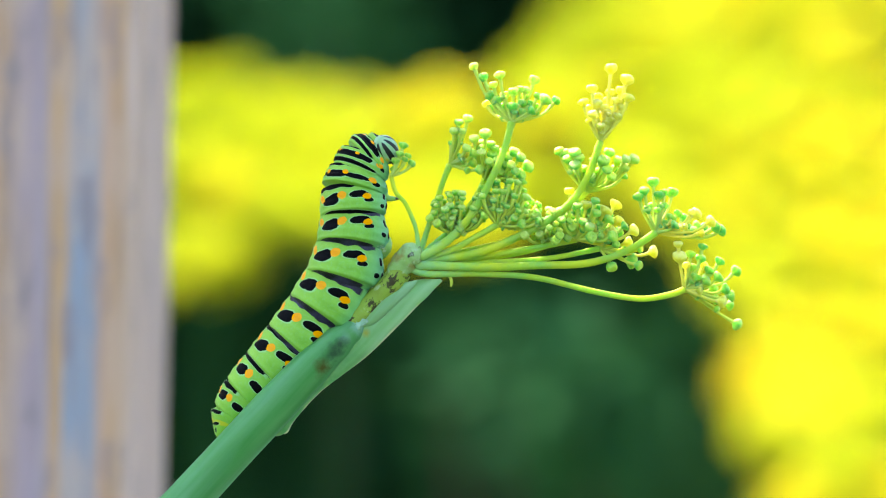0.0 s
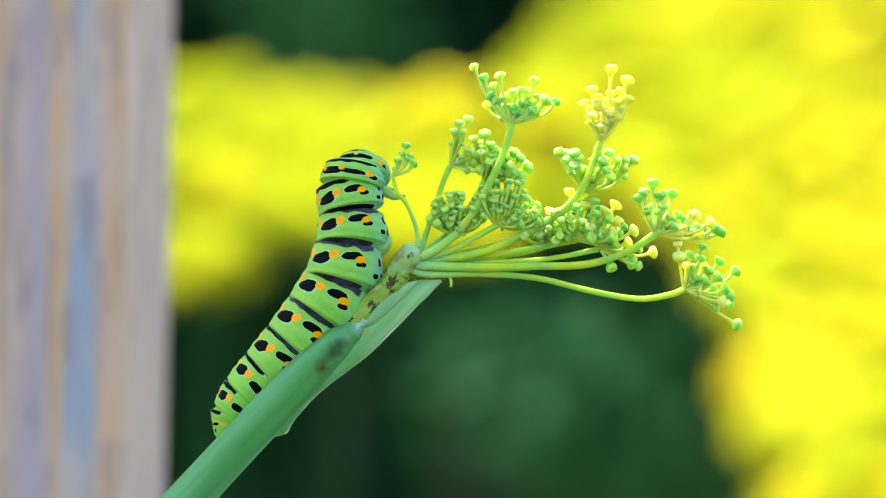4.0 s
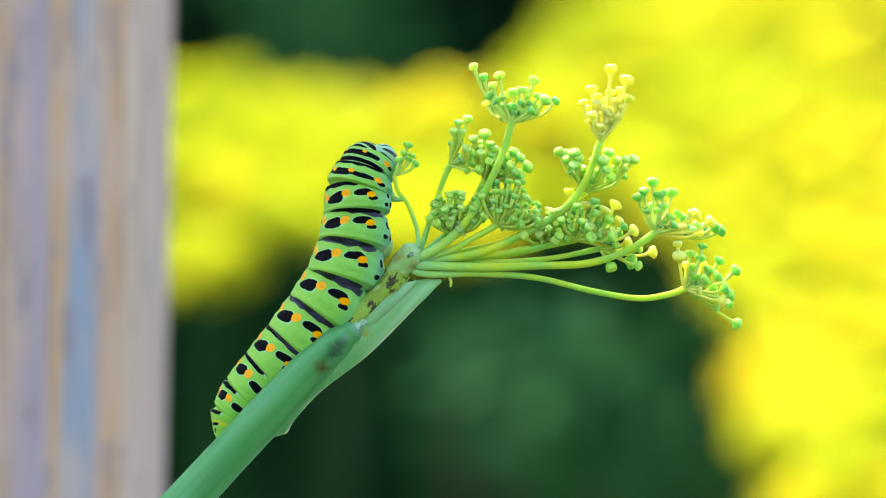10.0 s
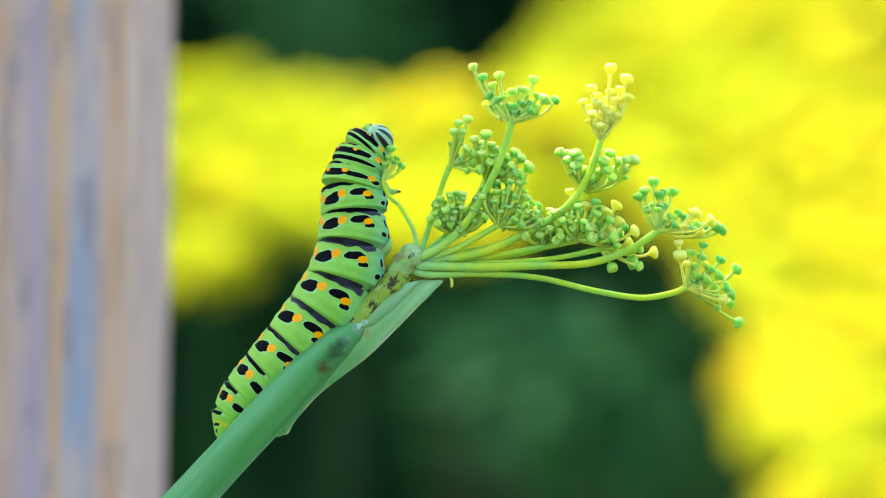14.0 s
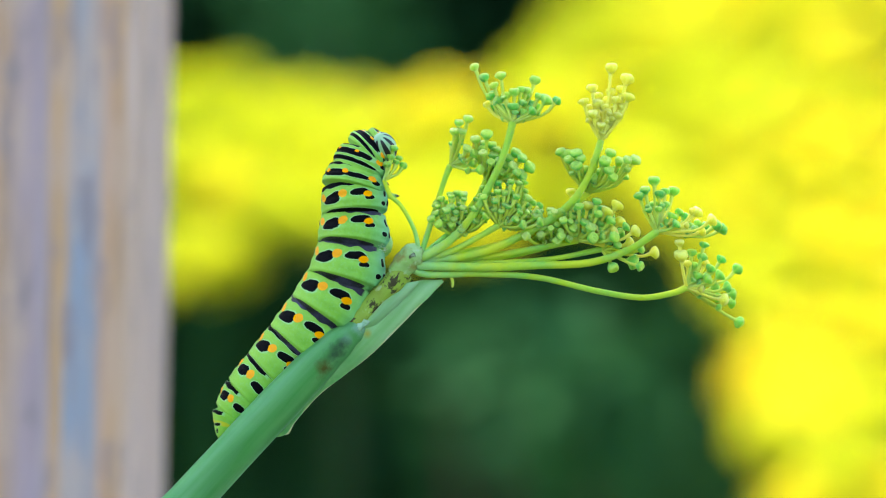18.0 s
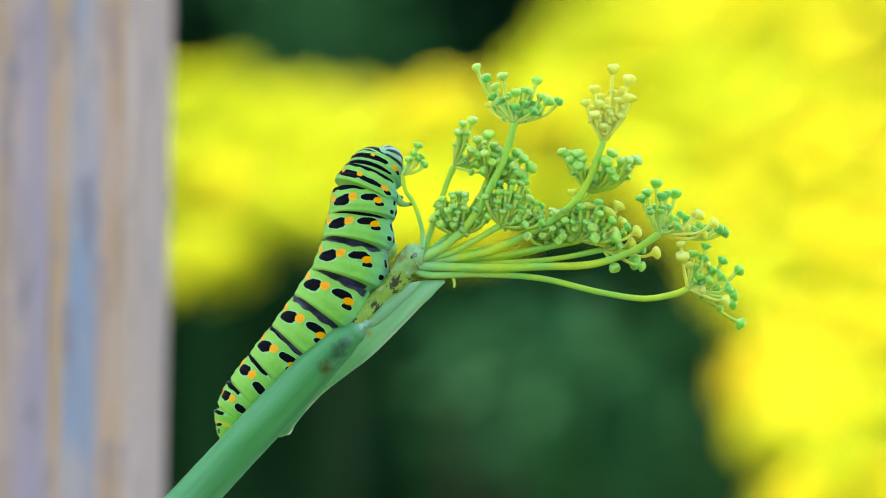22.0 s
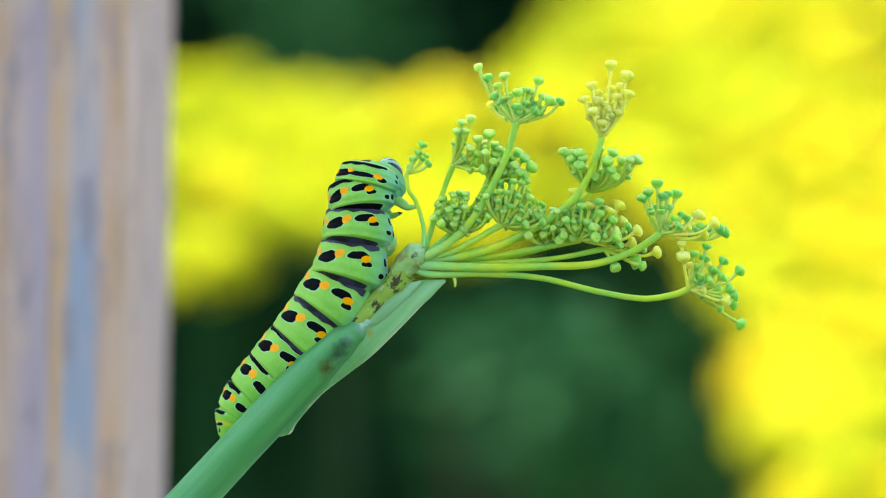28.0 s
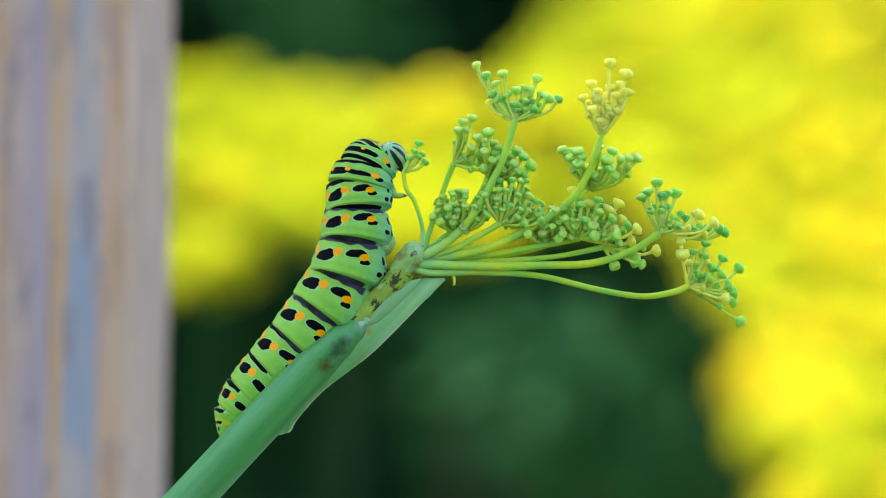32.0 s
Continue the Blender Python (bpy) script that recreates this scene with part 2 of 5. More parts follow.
# ---- the wooden post ----
def build_post():
    d = 0.085
    edge = spot(234, 441, d)
    w, t, tall = 0.09, 0.058, 1.185
    post = thing("fence_post", (edge.x - w / 2, d + t / 2, 0), "weathered grey-brown square wooden post standing upright behind the stalk", "post")
    bm = bmesh.new()
    bmesh.ops.create_cube(bm, size=1)
    for v in bm.verts:
        v.co = Vector((v.co.x * w, v.co.y * t, (v.co.z + 0.5) * tall))
    up = [e for e in bm.edges if abs(e.verts[0].co.z - e.verts[1].co.z) > 0.5]
    bmesh.ops.bevel(bm, geom=up, offset=0.0012, segments=3, affect="EDGES", profile=0.5)
    part("post_body", mesh_of("post_body", bm, WOOD, smooth=False), None, post)
    cap = bmesh.new()
    bmesh.ops.create_cone(cap, segments=4, radius1=w * 0.70, radius2=0.004, depth=0.03, cap_ends=True)
    bmesh.ops.rotate(cap, verts=cap.verts, cent=(0, 0, 0), matrix=Matrix.Rotation(math.pi / 4, 3, "Z"))
    part("post_top", mesh_of("post_top", cap, WOOD, smooth=False), None, post, m=Matrix.Translation((0, 0, tall + 0.014)))
    post.rotation_euler = (0, radians(1.05), 0)
    post.location.x -= math.tan(radians(1.05)) * H - 0.0004


build_post()


# ---- the plant in bloom ----
HUB = spot(742, 457)
PLANT_AT = spot(60, 441)
PLANT_AT.z = 0
plant = thing("fennel_plant", PLANT_AT, "green fennel plant with bent stalk and umbel of green-yellow buds", "plant")


def own(p):
    return p - PLANT_AT


def build_stalk():
    path = [Vector((spot(60, 441).x, 0.006, 0.0)), Vector((spot(62, 441).x, 0.005, 0.4)), Vector((spot(70, 441).x, 0.002, 0.8)),
            spot(110, 1350), spot(190, 1060), spot(335, 882), spot(420, 790), spot(480, 725), spot(545, 655), spot(605, 600)]
    part("stalk", tube([own(p) for p in path], [r * U for r in (44, 44, 42, 38, 36, 33, 32, 31, 28, 23)], 20, 8, 0.2, 0.012), STALK, plant, "smooth blue-green stalk")
    part("stalk_top", tube([own(p) for p in (spot(590, 612, 0.0006), spot(630, 572, 0.0006), spot(664, 534, 0.0006), spot(694, 502), spot(709, 480))],
                           [r * U for r in (22, 22, 22, 21, 20)], 22, 8, 0.2, 0.04), STALKEND, plant, "olive stalk end with rusty brown specks")
    bm = tube([own(p) for p in (spot(700, 486), spot(714, 466), spot(728, 454), spot(742, 454))], [r * U for r in (18, 22, 24, 18)], 20, 8, 0.5, 0.03)
    for v in bm.verts:
        v.co += Vector(noise.noise_vector(v.co * 900)) * 0.00022 + Vector(noise.noise_vector(v.co * 2300)) * 0.00012
    part("node", bm, NODE, plant, "knobbly pale green node with brown scars")


def sheath(name, centre, widths, depth, lift, label, material):
    """An open leaf sheath: a shell that is bowed towards the viewer, with thickness."""
    ps, ws = glide([own(p) for p in centre], [w * U for w in widths], 8)
    bm = bmesh.new()
    rows = []
    n = 14
    for i, (p, w) in enumerate(zip(ps, ws)):
        t = (ps[min(i + 1, len(ps) - 1)] - ps[max(i - 1, 0)]).normalized()
        across = t.cross(Vector((0, 1, 0))).normalized()
        row = []
        for k in range(n + 1):
            a = (k / n - 0.5) * math.pi * 0.96
            row.append(bm.verts.new(p + across * w * math.sin(a) + Vector((0, -1, 0)) * (w * depth * math.cos(a) + lift * U)))
        rows.append(row)
    for q, s in zip(rows, rows[1:]):
        for k in range(n):
            bm.faces.new((q[k], q[k + 1], s[k + 1], s[k]))
    bmesh.ops.solidify(bm, geom=bm.faces[:], thickness=0.00022)
    return part(name, bm, material, plant, label)


def build_sheaths():
    lift = -0.0024
    skin = stalk_material("worn_sheath_skin", (0.105, 0.44, 0.10), (0.20, 0.55, 0.18), (0.32, 0.62, 0.38), stains=(
        (own(spot(636, 578, lift * 0.6)), 22 * U, (0.40, 0.60, 0.50)), (own(spot(612, 598, lift)), 17 * U, (0.30, 0.52, 0.40), 0.7), (own(spot(592, 628, lift)), 28 * U, (0.040, 0.10, 0.05), 0.85),
        (own(spot(604, 612, lift)), 20 * U, (0.04, 0.10, 0.05), 0.8), (own(spot(573, 654, lift)), 23 * U, (0.13, 0.11, 0.01), 0.95)))
    blade = stalk_material("blade_skin", (0.32, 0.62, 0.24), (0.48, 0.74, 0.42), (0.60, 0.72, 0.24), stains=[
        (own(spot(x, y, -0.001)), 75 * U, (0.16, 0.49, 0.17), most) for x, y, most in ((505, 745, 0.95), (545, 690, 0.85), (590, 645, 0.6))]
        + [(own(spot(703, 553, -0.001)), 7 * U, (0.60, 0.55, 0.05), 0.8), (own(spot(648, 590, -0.001)), 11 * U, (0.55, 0.48, 0.04), 0.8)])
    sheath("leaf_sheath", [spot(150, 1130), spot(240, 985), spot(335, 882), spot(420, 790), spot(480, 726), spot(540, 663), spot(590, 614), spot(622, 588), spot(642, 573)],
           (41, 40, 38, 37, 37, 35, 30, 22, 11), 0.9, 2, "blue-green sheath wrapped round the stalk with a withered tip and a rusty scar", skin)
    sheath("sheath_blade", [spot(472, 770, 0.001), spot(494, 753, 0.001), spot(508, 717, 0.001), spot(542, 671, 0.001), spot(582, 640, 0.001), spot(631, 602, 0.001), spot(682, 556, 0.001), spot(735, 518, 0.001), spot(781, 496, 0.001)],
           (3, 17, 28, 33, 34, 33, 29, 20, 3), 0.5, 8, "pale green sheath blade with a thin light rim", blade)
    sheath("blade_fold", [spot(640, 580, 0.0005), spot(662, 562, 0.0005), spot(690, 534, 0.0005), spot(715, 512, 0.0005), spot(738, 497, 0.0005)], (2, 10, 12, 10, 2), 0.6, 16, "", SHEATH)
    part("rim", tube([own(p) for p in (spot(497, 766, 0.0009), spot(507, 764, 0.0009), spot(520, 742, 0.0009), spot(562, 696, 0.0009), spot(604, 663, 0.0009), spot(652, 626, 0.0009), spot(702, 577, 0.0009), spot(748, 530, 0.0009), spot(782, 497, 0.0009))],
                     [1.6 * U, 3 * U, 2.6 * U, 2.2 * U, 2.2 * U, 2.2 * U, 2.2 * U, 2 * U, 1.5 * U], 8, 6), RIM, plant, "thin pale rim of the sheath, coloured as sunlit")


def build_sheath_tip():
    """The withered end of the sheath, crumpled and whitish."""
    m = Mat("withered_tip", 0.7, 0.2)
    m.colour(m.ramp(m.noise(m.coords(), 900, 4), (0.35, (0.18, 0.40, 0.18)), (0.6, (0.34, 0.50, 0.34))))
    for x, y, a, b, turn in ((634, 577, 19, 7, -40), (622, 584, 14, 6, -12), (641, 573, 8, 8, 20)):
        bm = blob(1.0, (a * U, 8 * U, b * U), 4)
        for v in bm.verts:
            v.co += Vector(noise.noise_vector((v.co + Vector((x, 0, y))) * 1200)) * 0.00045 + Vector(noise.noise_vector(v.co * 3500)) * 0.00016
        part("sheath_tip", bm, m.m, plant, "withered whitish sheath tip", Matrix.Translation(own(spot(x, y, -0.0007))) @ Euler((0, radians(turn), 0)).to_matrix().to_4x4())


def bud_mesh(name, material, tall):
    """A bud like a little button: neck, two swollen halves, a dimple on top."""
    prof = [(0.30, -1.05), (0.46, -0.78), (0.76, -0.50), (0.96, -0.15), (1.0, 0.12), (0.90, 0.40 * tall), (0.66, 0.56 * tall), (0.40, 0.52 * tall), (0.28, 0.40 * tall), (0.14, 0.60 * tall)]
    bm = bmesh.new()
    n = 12
    rings = []
    for r, z in prof:
        lump = 0.97 + 0.1 * noise.noise(Vector((r * 3, z * 4, tall * 7)))
        rings.append([bm.verts.new((r * lump * math.cos(a) * (1 + 0.13 * math.cos(2 * a)), r * math.sin(a) * (1 - 0.12 * math.cos(2 * a)) * (1 + 0.04 * math.sin(3 * a + z * 5)), z * (1 + 0.1 * math.cos(2 * a))))
                      for a in (2 * math.pi * k / n for k in range(n))])
    for q, s in zip(rings, rings[1:]):
        for k in range(n):
            bm.faces.new((q[k], q[(k + 1) % n], s[(k + 1) % n], s[k]))
    bm.faces.new(rings[0][::-1])
    bm.faces.new(rings[-1])
    return mesh_of(name, bm, material)


BUDS = {"g": [bud_mesh("bud", BUD, 1.0), bud_mesh("bud", BUD, 1.4)], "y": [bud_mesh("bud", BUDY, 1.0), bud_mesh("bud", BUDY, 1.35)], "p": [bud_mesh("bud", BUDP, 1.0), bud_mesh("bud", BUDP, 1.3)]}


def ray(path, widths, umbellet, name="umbel_ray", slim=0.78):
    """A ray of the umbel with its pedicels and buds; its origin lies in the hub, about which it sways."""
    base = HUB
    ob = part(name, tube([p - base for p in path], [w * slim * U for w in widths], 10, 7, 0.5), RAYSKIN, plant)
    ob.location = own(base)
    tip = path[-1] - base
    for x, y, size, hue, deep in umbellet:
        end = spot(x, y, deep * U) - base
        way = end - tip
        mid = tip + way * 0.55 + Vector((way.x * 0.12, way.y * 0.1, -abs(way.x) * 0.10))
        r = size * 0.93 * U
        stop = end - (end - mid).normalized() * r * 0.55
        part("pedicel", tube([tip, mid, stop], [3.6 * U, 2.8 * U, 3.8 * U], 6, 4, 0.2), PEDY if hue == "y" else PED, ob)
        turn = (end - mid).to_track_quat("Z", "Y")
        part("bud", random.choice(BUDS[hue]), None, ob, m=Matrix.LocRotScale(end, turn, (r * 1.02, r * 1.02, r * 0.92)))
    # unopened buds crowd the heart of the umbellet
    for x, y, size, hue, deep in umbellet:
        if len(umbellet) > 10 and random.random() < 0.75:
            end = tip.lerp(spot(x, y, deep * U) - base, random.uniform(0.42, 0.68)) + Vector(random.uniform(-8, 8) * U for _ in range(3))
            r = size * random.uniform(0.50, 0.72) * U
            part("pedicel", tube([tip, end], [2.8 * U, 3.2 * U], 6, 2, 0.2), PEDY if hue == "y" else PED, ob)
            part("bud", random.choice(BUDS["y" if hue == "y" else "g"]), None, ob, m=Matrix.LocRotScale(end, (end - tip).to_track_quat("Z", "Y"), (r, r, r)))
    return ob


def fan(tip, axis, half, near, far, n, size=(8, 11), yellow=0.2, deep=45):
    """Buds strewn over a fan: axis and half angle in degrees from straight up, lengths in sheet units."""
    got = []
    for i in range(n):
        for _ in range(30):
            a = radians(axis + random.uniform(-half, half))
            l = random.uniform(near, far) * (1 - 0.25 * abs(a - radians(axis)) / max(radians(half), 0.01))
            p = (tip[0] + l * math.sin(a), tip[1] - l * math.cos(a))
            z = random.uniform(-deep, deep)
            if all((p[0] - q[0]) ** 2 + (p[1] - q[1]) ** 2 + (z - q[4]) ** 2 > 11 ** 2 for q in got):
                break
        got.append((*p, random.uniform(*size), "p" if random.random() < yellow else "g", z))
    return got


def listed(text, hue="g", deep=30):
    """Buds from 'x,y,size' items; a trailing letter sets the hue."""
    got = []
    for item in text.split():
        h = hue
        if item[-1] in "gyp":
            item, h = item[:-1], item[-1]
        x, y, s = (float(v) for v in item.split(","))
        got.append((x, y, s, h, random.uniform(-deep, deep)))
    return got


RAYS = {}


def build_umbel():
    def line(*pts):
        return [spot(x, y, d * U) for x, y, d in pts]

    RAYS["top"] = ray(line((745, 455, -8), (790, 428, -14), (836, 378, -20), (874, 308, -22), (893, 262, -20), (905, 217, -18)), (11, 10, 9, 8.5, 8, 9),
                      listed("838,118,9p 855,137,10 872,150,9p 884,133,10p 866,170,9 880,178,10 893,168,9p 908,162,10p 920,158,8 930,160,9p 945,141,11p 922,182,10 905,188,12 938,186,11 952,170,9p 965,176,12p 983,178,9 950,190,9 890,192,11 872,190,9 925,198,9 900,204,9 860,184,8y"))
    RAYS["pale"] = ray(line((750, 462, 0), (850, 446, -8), (930, 412, -14), (1000, 368, -18), (1038, 316, -20), (1062, 250, -20)), (10, 10, 9, 9, 8, 8),
                       listed("1081,121,12 1109,141,13 1047,156,11 1080,163,10 1032,180,10 1057,185,11 1076,178,11 1112,172,11 1085,195,10 1048,202,10 1066,205,11 1100,190,9 1062,222,9 1076,218,9 1092,206,9 1058,170,9 1068,190,10 1090,178,9 1054,212,9 1082,208,10 1070,228,8 1098,160,10 1040,192,9", "y", 35))
    RAYS["low"] = ray(line((724, 474, -2), (756, 485, -4), (850, 485, -6), (950, 492, -8), (1050, 516, -10), (1130, 529, -10), (1185, 522, -8), (1212, 512, -6)), (8, 8, 7, 7, 7, 7, 7.5, 8),
                      listed("1200,432,9y 1203,455,13y 1222,450,9 1240,458,10 1244,436,9 1225,472,10 1255,478,10 1274,462,10 1232,490,10 1272,490,11 1302,480,11 1250,498,9 1262,512,10 1285,512,11 1295,524,10 1278,534,11y 1292,540,10 1266,530,9 1304,574,11 1215,470,9y 1245,470,9y"))
    RAYS["side"] = ray(line((724, 468, -4), (850, 473, -12), (950, 470, -16), (1040, 466, -18), (1110, 444, -18), (1160, 412, -16)), (11, 10, 9, 9, 8, 9),
                       listed("1130,347,11 1140,338,10 1156,322,11 1166,345,11 1190,340,12 1176,340,9 1172,368,11 1155,365,9 1188,385,10 1200,378,9 1212,388,11 1225,378,9y 1232,378,11y 1217,404,10 1233,400,10 1246,405,11 1258,392,11y 1266,402,11 1277,408,11 1195,398,9 1240,412,9y 1180,396,9"))
    RAYS["back"] = ray(line((743, 448, 12), (760, 396, 18), (783, 325, 22), (796, 292, 22)), (7, 6.5, 6.5, 8),
                       listed("812,216,9p 828,210,10p 804,232,9p 812,246,9 802,258,8p 826,262,9p 838,272,9 836,288,9 848,300,9 820,285,8p 818,232,8p 842,252,8y", "g", 25))
    ray(line((744, 452, 20), (800, 404, 26), (840, 352, 30), (858, 318, 32)), (7, 6.5, 6.5, 8),
        listed("839,245,10p 859,237,11 851,252,9p 868,256,9 875,262,9p 871,274,10 886,270,9 898,279,10 910,270,11 921,279,10 934,295,12 922,309,11 905,292,9p 912,303,9 892,292,9 880,285,9p 866,286,8 852,270,8p 900,310,9 885,303,8 846,262,8", "g", 25))
    ray(line((730, 460, 12), (880, 432, 26), (980, 388, 28), (1038, 340, 30)), (8, 7.5, 7, 8),
        listed("990,268,10 1000,272,11 1017,270,12 1005,282,10 1025,280,10 1018,292,11 1032,300,10 1068,285,12 1078,270,11p 1058,262,7p 1095,285,11p 1108,282,9p 1122,282,11p 1075,300,10 1090,300,10 1105,296,10p 1060,305,10 1045,312,10 1104,310,9 1082,312,10 1025,312,9", "g", 28))
    ray(line((750, 460, -2), (800, 442, -10), (845, 418, -16), (880, 398, -16)), (8, 7, 7, 8), fan((880, 398), 30, 64, 20, 94, 84, (6, 9), 0.25, 36))
    ray(line((728, 462, 4), (850, 454, 4), (950, 438, 0), (1020, 424, 0)), (8, 7.5, 7, 8),
        fan((1025, 425), 20, 65, 22, 82, 34, (8, 11), 0.2, 40)
        + listed("1008,338,10y 1038,362,11y 1053,368,9 1072,372,11y 1090,362,12y 1078,388,10 1096,392,11y 1106,400,9 1122,408,11y 1095,412,10 1060,395,10 1045,398,10 1085,408,10y 1112,430,11y", "g", 25))
    ray(line((726, 466, 8), (880, 464, 12), (980, 456, 12), (1062, 440, 10)), (7, 6.5, 6, 7),
        listed("1082,472,11 1118,462,14 1130,470,9 1156,446,11y 1110,436,10 1090,432,9 1075,425,9 1132,440,8", "g", 20))
    ray(line((746, 452, 8), (775, 434, 10), (805, 415, 12)), (7, 6.5, 7), fan((808, 418), 2, 60, 14, 84, 62, (6, 8.5), 0.2, 26))
    ray(line((726, 464, 12), (850, 458, 30), (920, 448, 36), (975, 434, 38)), (7, 6, 6, 6), fan((975, 432), 5, 78, 10, 68, 46, (6, 9), 0.15, 30))
    RAYS["eaten"] = ray(line((740, 440, -6), (736, 405, -10), (718, 362, -14), (700, 340, -16), (692, 312, -16)), (5.5, 5, 5, 5, 5),
                        listed("714,257,9 728,290,8 708,272,8 700,285,8 716,282,7 697,300,7 722,276,7", "g", 14), "eaten_ray")
    part("bract", tube([own(p) for p in line((795, 488, -4), (799, 498, -4), (798, 507, -4))], [3 * U, 3 * U, 2 * U], 6, 4), PED, plant)


build_stalk()
build_sheaths()
build_sheath_tip()
build_umbel()


# ---- the caterpillar ----
CAT_AT = spot(560, 560, 0.003)
cat = thing("caterpillar", CAT_AT, "green caterpillar with black bands and orange spots clinging to the stalk", "caterpillar")
ROLL = 41.0        # how far the back is rolled towards the viewer's left

ABDOMEN = [("black", 0, .45, 19, .19), ("black", 53, .53, 16, .135), ("black", 66, .47, 7, .11), ("black", 71, .29, 9, .09), ("black", 108, .52, 5, .14), ("black", 101, .10, 6, .085),
           ("black", 118, .16, 6, .12), ("orange", 23.5, .57, 8.5, .15), ("orange", 68, .43, 8.5, .115)]
BELT = list(ABDOMEN)
CHEST = [("black", 0, .42, 26, .18), ("black", 44, .42, 27, .12), ("black", 84, .32, 9, .11), ("orange", 21, .56, 6, .11), ("orange", 76, .46, 9, .13), ("black", 118, .5, 5, .10)]
NECK = [("black", 0, .04, 76, .12), ("black", 8, .55, 56, .19), ("orange", 24, .70, 5, .09), ("orange", 78, .60, 9, .16), ("black", 88, .42, 7, .12)]
COLLAR = [("black", 0, -.10, 64, .13), ("black", 18, .54, 42, .27), ("orange", 20, .86, 7, .10), ("orange", 72, .62, 9, .15), ("black", 84, .45, 6, .12)]
RUFF = [("black", 36, .42, 30, .22), ("orange", 8, .55, 6, .16), ("orange", 76, .66, 9, .20), ("black", 88, .40, 6, .16)]
HIND = [("black", 0, .56, 18, .18), ("black", 55, .52, 16, .14), ("orange", 25, .64, 9, .16)]
RUMP = [("yellow", 28, .62, 32, .10), ("black", 0, .52, 22, .06), ("black", 0, .25, 8, .08)]


def segment_mesh(length, r0, r1, marks, fold, fold_wide, roll, chest, dark, tuck):
    """A body ring from its hind fold (0) to its front fold (1); it reaches under its neighbours."""
    n, rows = 120, 46
    bm = bmesh.new()
    lay = {k: bm.verts.layers.float.new(k) for k in ("black", "orange", "yellow", "fold", "side")}
    rings = []
    squeeze = min((50 * U / length) ** 0.6, 1.15)
    for j in range(rows + 1):
        z = -tuck + (1.20 + tuck) * j / rows
        r = r0 + (r1 - r0) * min(max(z, 0), 1)
        crease = 0.038 * (math.exp(-(z / 0.09) ** 2) + math.exp(-((z - 1) / 0.09) ** 2))
        over = max(0.05 - z, z - 1.04, 0)
        slope = 1.3 if z > 0.5 or tuck < 0.3 else 0.22
        r *= 1.035 - crease - (0.038 + slope * over if over > 0 else 0) * min(1, over / 0.05) + 0.012 * math.cos(z * 6 * math.pi) * (over == 0)
        ring = []
        for k in range(n):
            th = -180 + 360 * k / n
            phi = radians(th - roll)
            rr = r * (1 - 0.10 * max(0, -math.cos(radians(th))) ** 2 + chest * math.exp(-((abs(th) - 128) / 38) ** 2) * math.exp(-((z - 0.42) / 0.34) ** 2)) * (1 + 0.012 * noise.noise(Vector((th * 0.05, z * 4, length * 9e3))))
            v = bm.verts.new((rr * math.sin(phi), -rr * math.cos(phi), (z - 0.5) * length))
            best = {"black": -1.0, "orange": -1.0, "yellow": -1.0}
            wob = 0.13 * noise.noise(Vector((th * 0.09, z * 9, length * 7e3))) + 0.08 * noise.noise(Vector((th * 0.25, z * 22, length * 3e3)))
            lift = (11 if marks is ABDOMEN else 4 if marks is BELT else 0) * U / length * min(max(abs(th) - 18, 0) / 45, 1.2)
            for kind, t0, z0, a, b in marks:
                tail = th / a if t0 == 0 and a < 25 else 0
                e = ((abs(th) - t0) / a, (z - z0 - 0.05 * tail - lift) / (b * squeeze * max(0.3, min(1.3, 1 + 0.28 * tail))))
                q = 2.4 if kind == "black" else 1.9
                f = 1 - (abs(e[0]) ** q + abs(e[1]) ** q) ** (1 / q) + wob
                best[kind] = max(best[kind], f)
            for kind in best:
                v[lay[kind]] = best[kind]
            wave = 0.018 * math.sin(radians(th) * 11 + length * 4e4) + 0.05 * noise.noise(Vector((th * 0.06, 3.1, length * 5e3)))
            edge = max(min(z - (1 - fold_wide * (1.1 - 0.4 * abs(th) / 90)) + wave, 1.12 - z), 0.04 * (1 - abs(th) / 55) - z if fold_wide > 0.11 else -1) / 0.1
            edge = min(edge, (fold + 6 - abs(th)) / 46)
            v[lay["fold"]] = edge
            if dark:
                v[lay["black"]] = max(best["black"], edge)
            v[lay["side"]] = abs(th) / 140
            ring.append(v)
        rings.append(ring)
    for q, s in zip(rings, rings[1:]):
        for k in range(n):
            bm.faces.new((q[k], q[(k + 1) % n], s[(k + 1) % n], s[k]))
    bm.faces.new(rings[0][::-1])
    bm.faces.new(rings[-1])
    return mesh_of("body_segment", bm, SKIN)


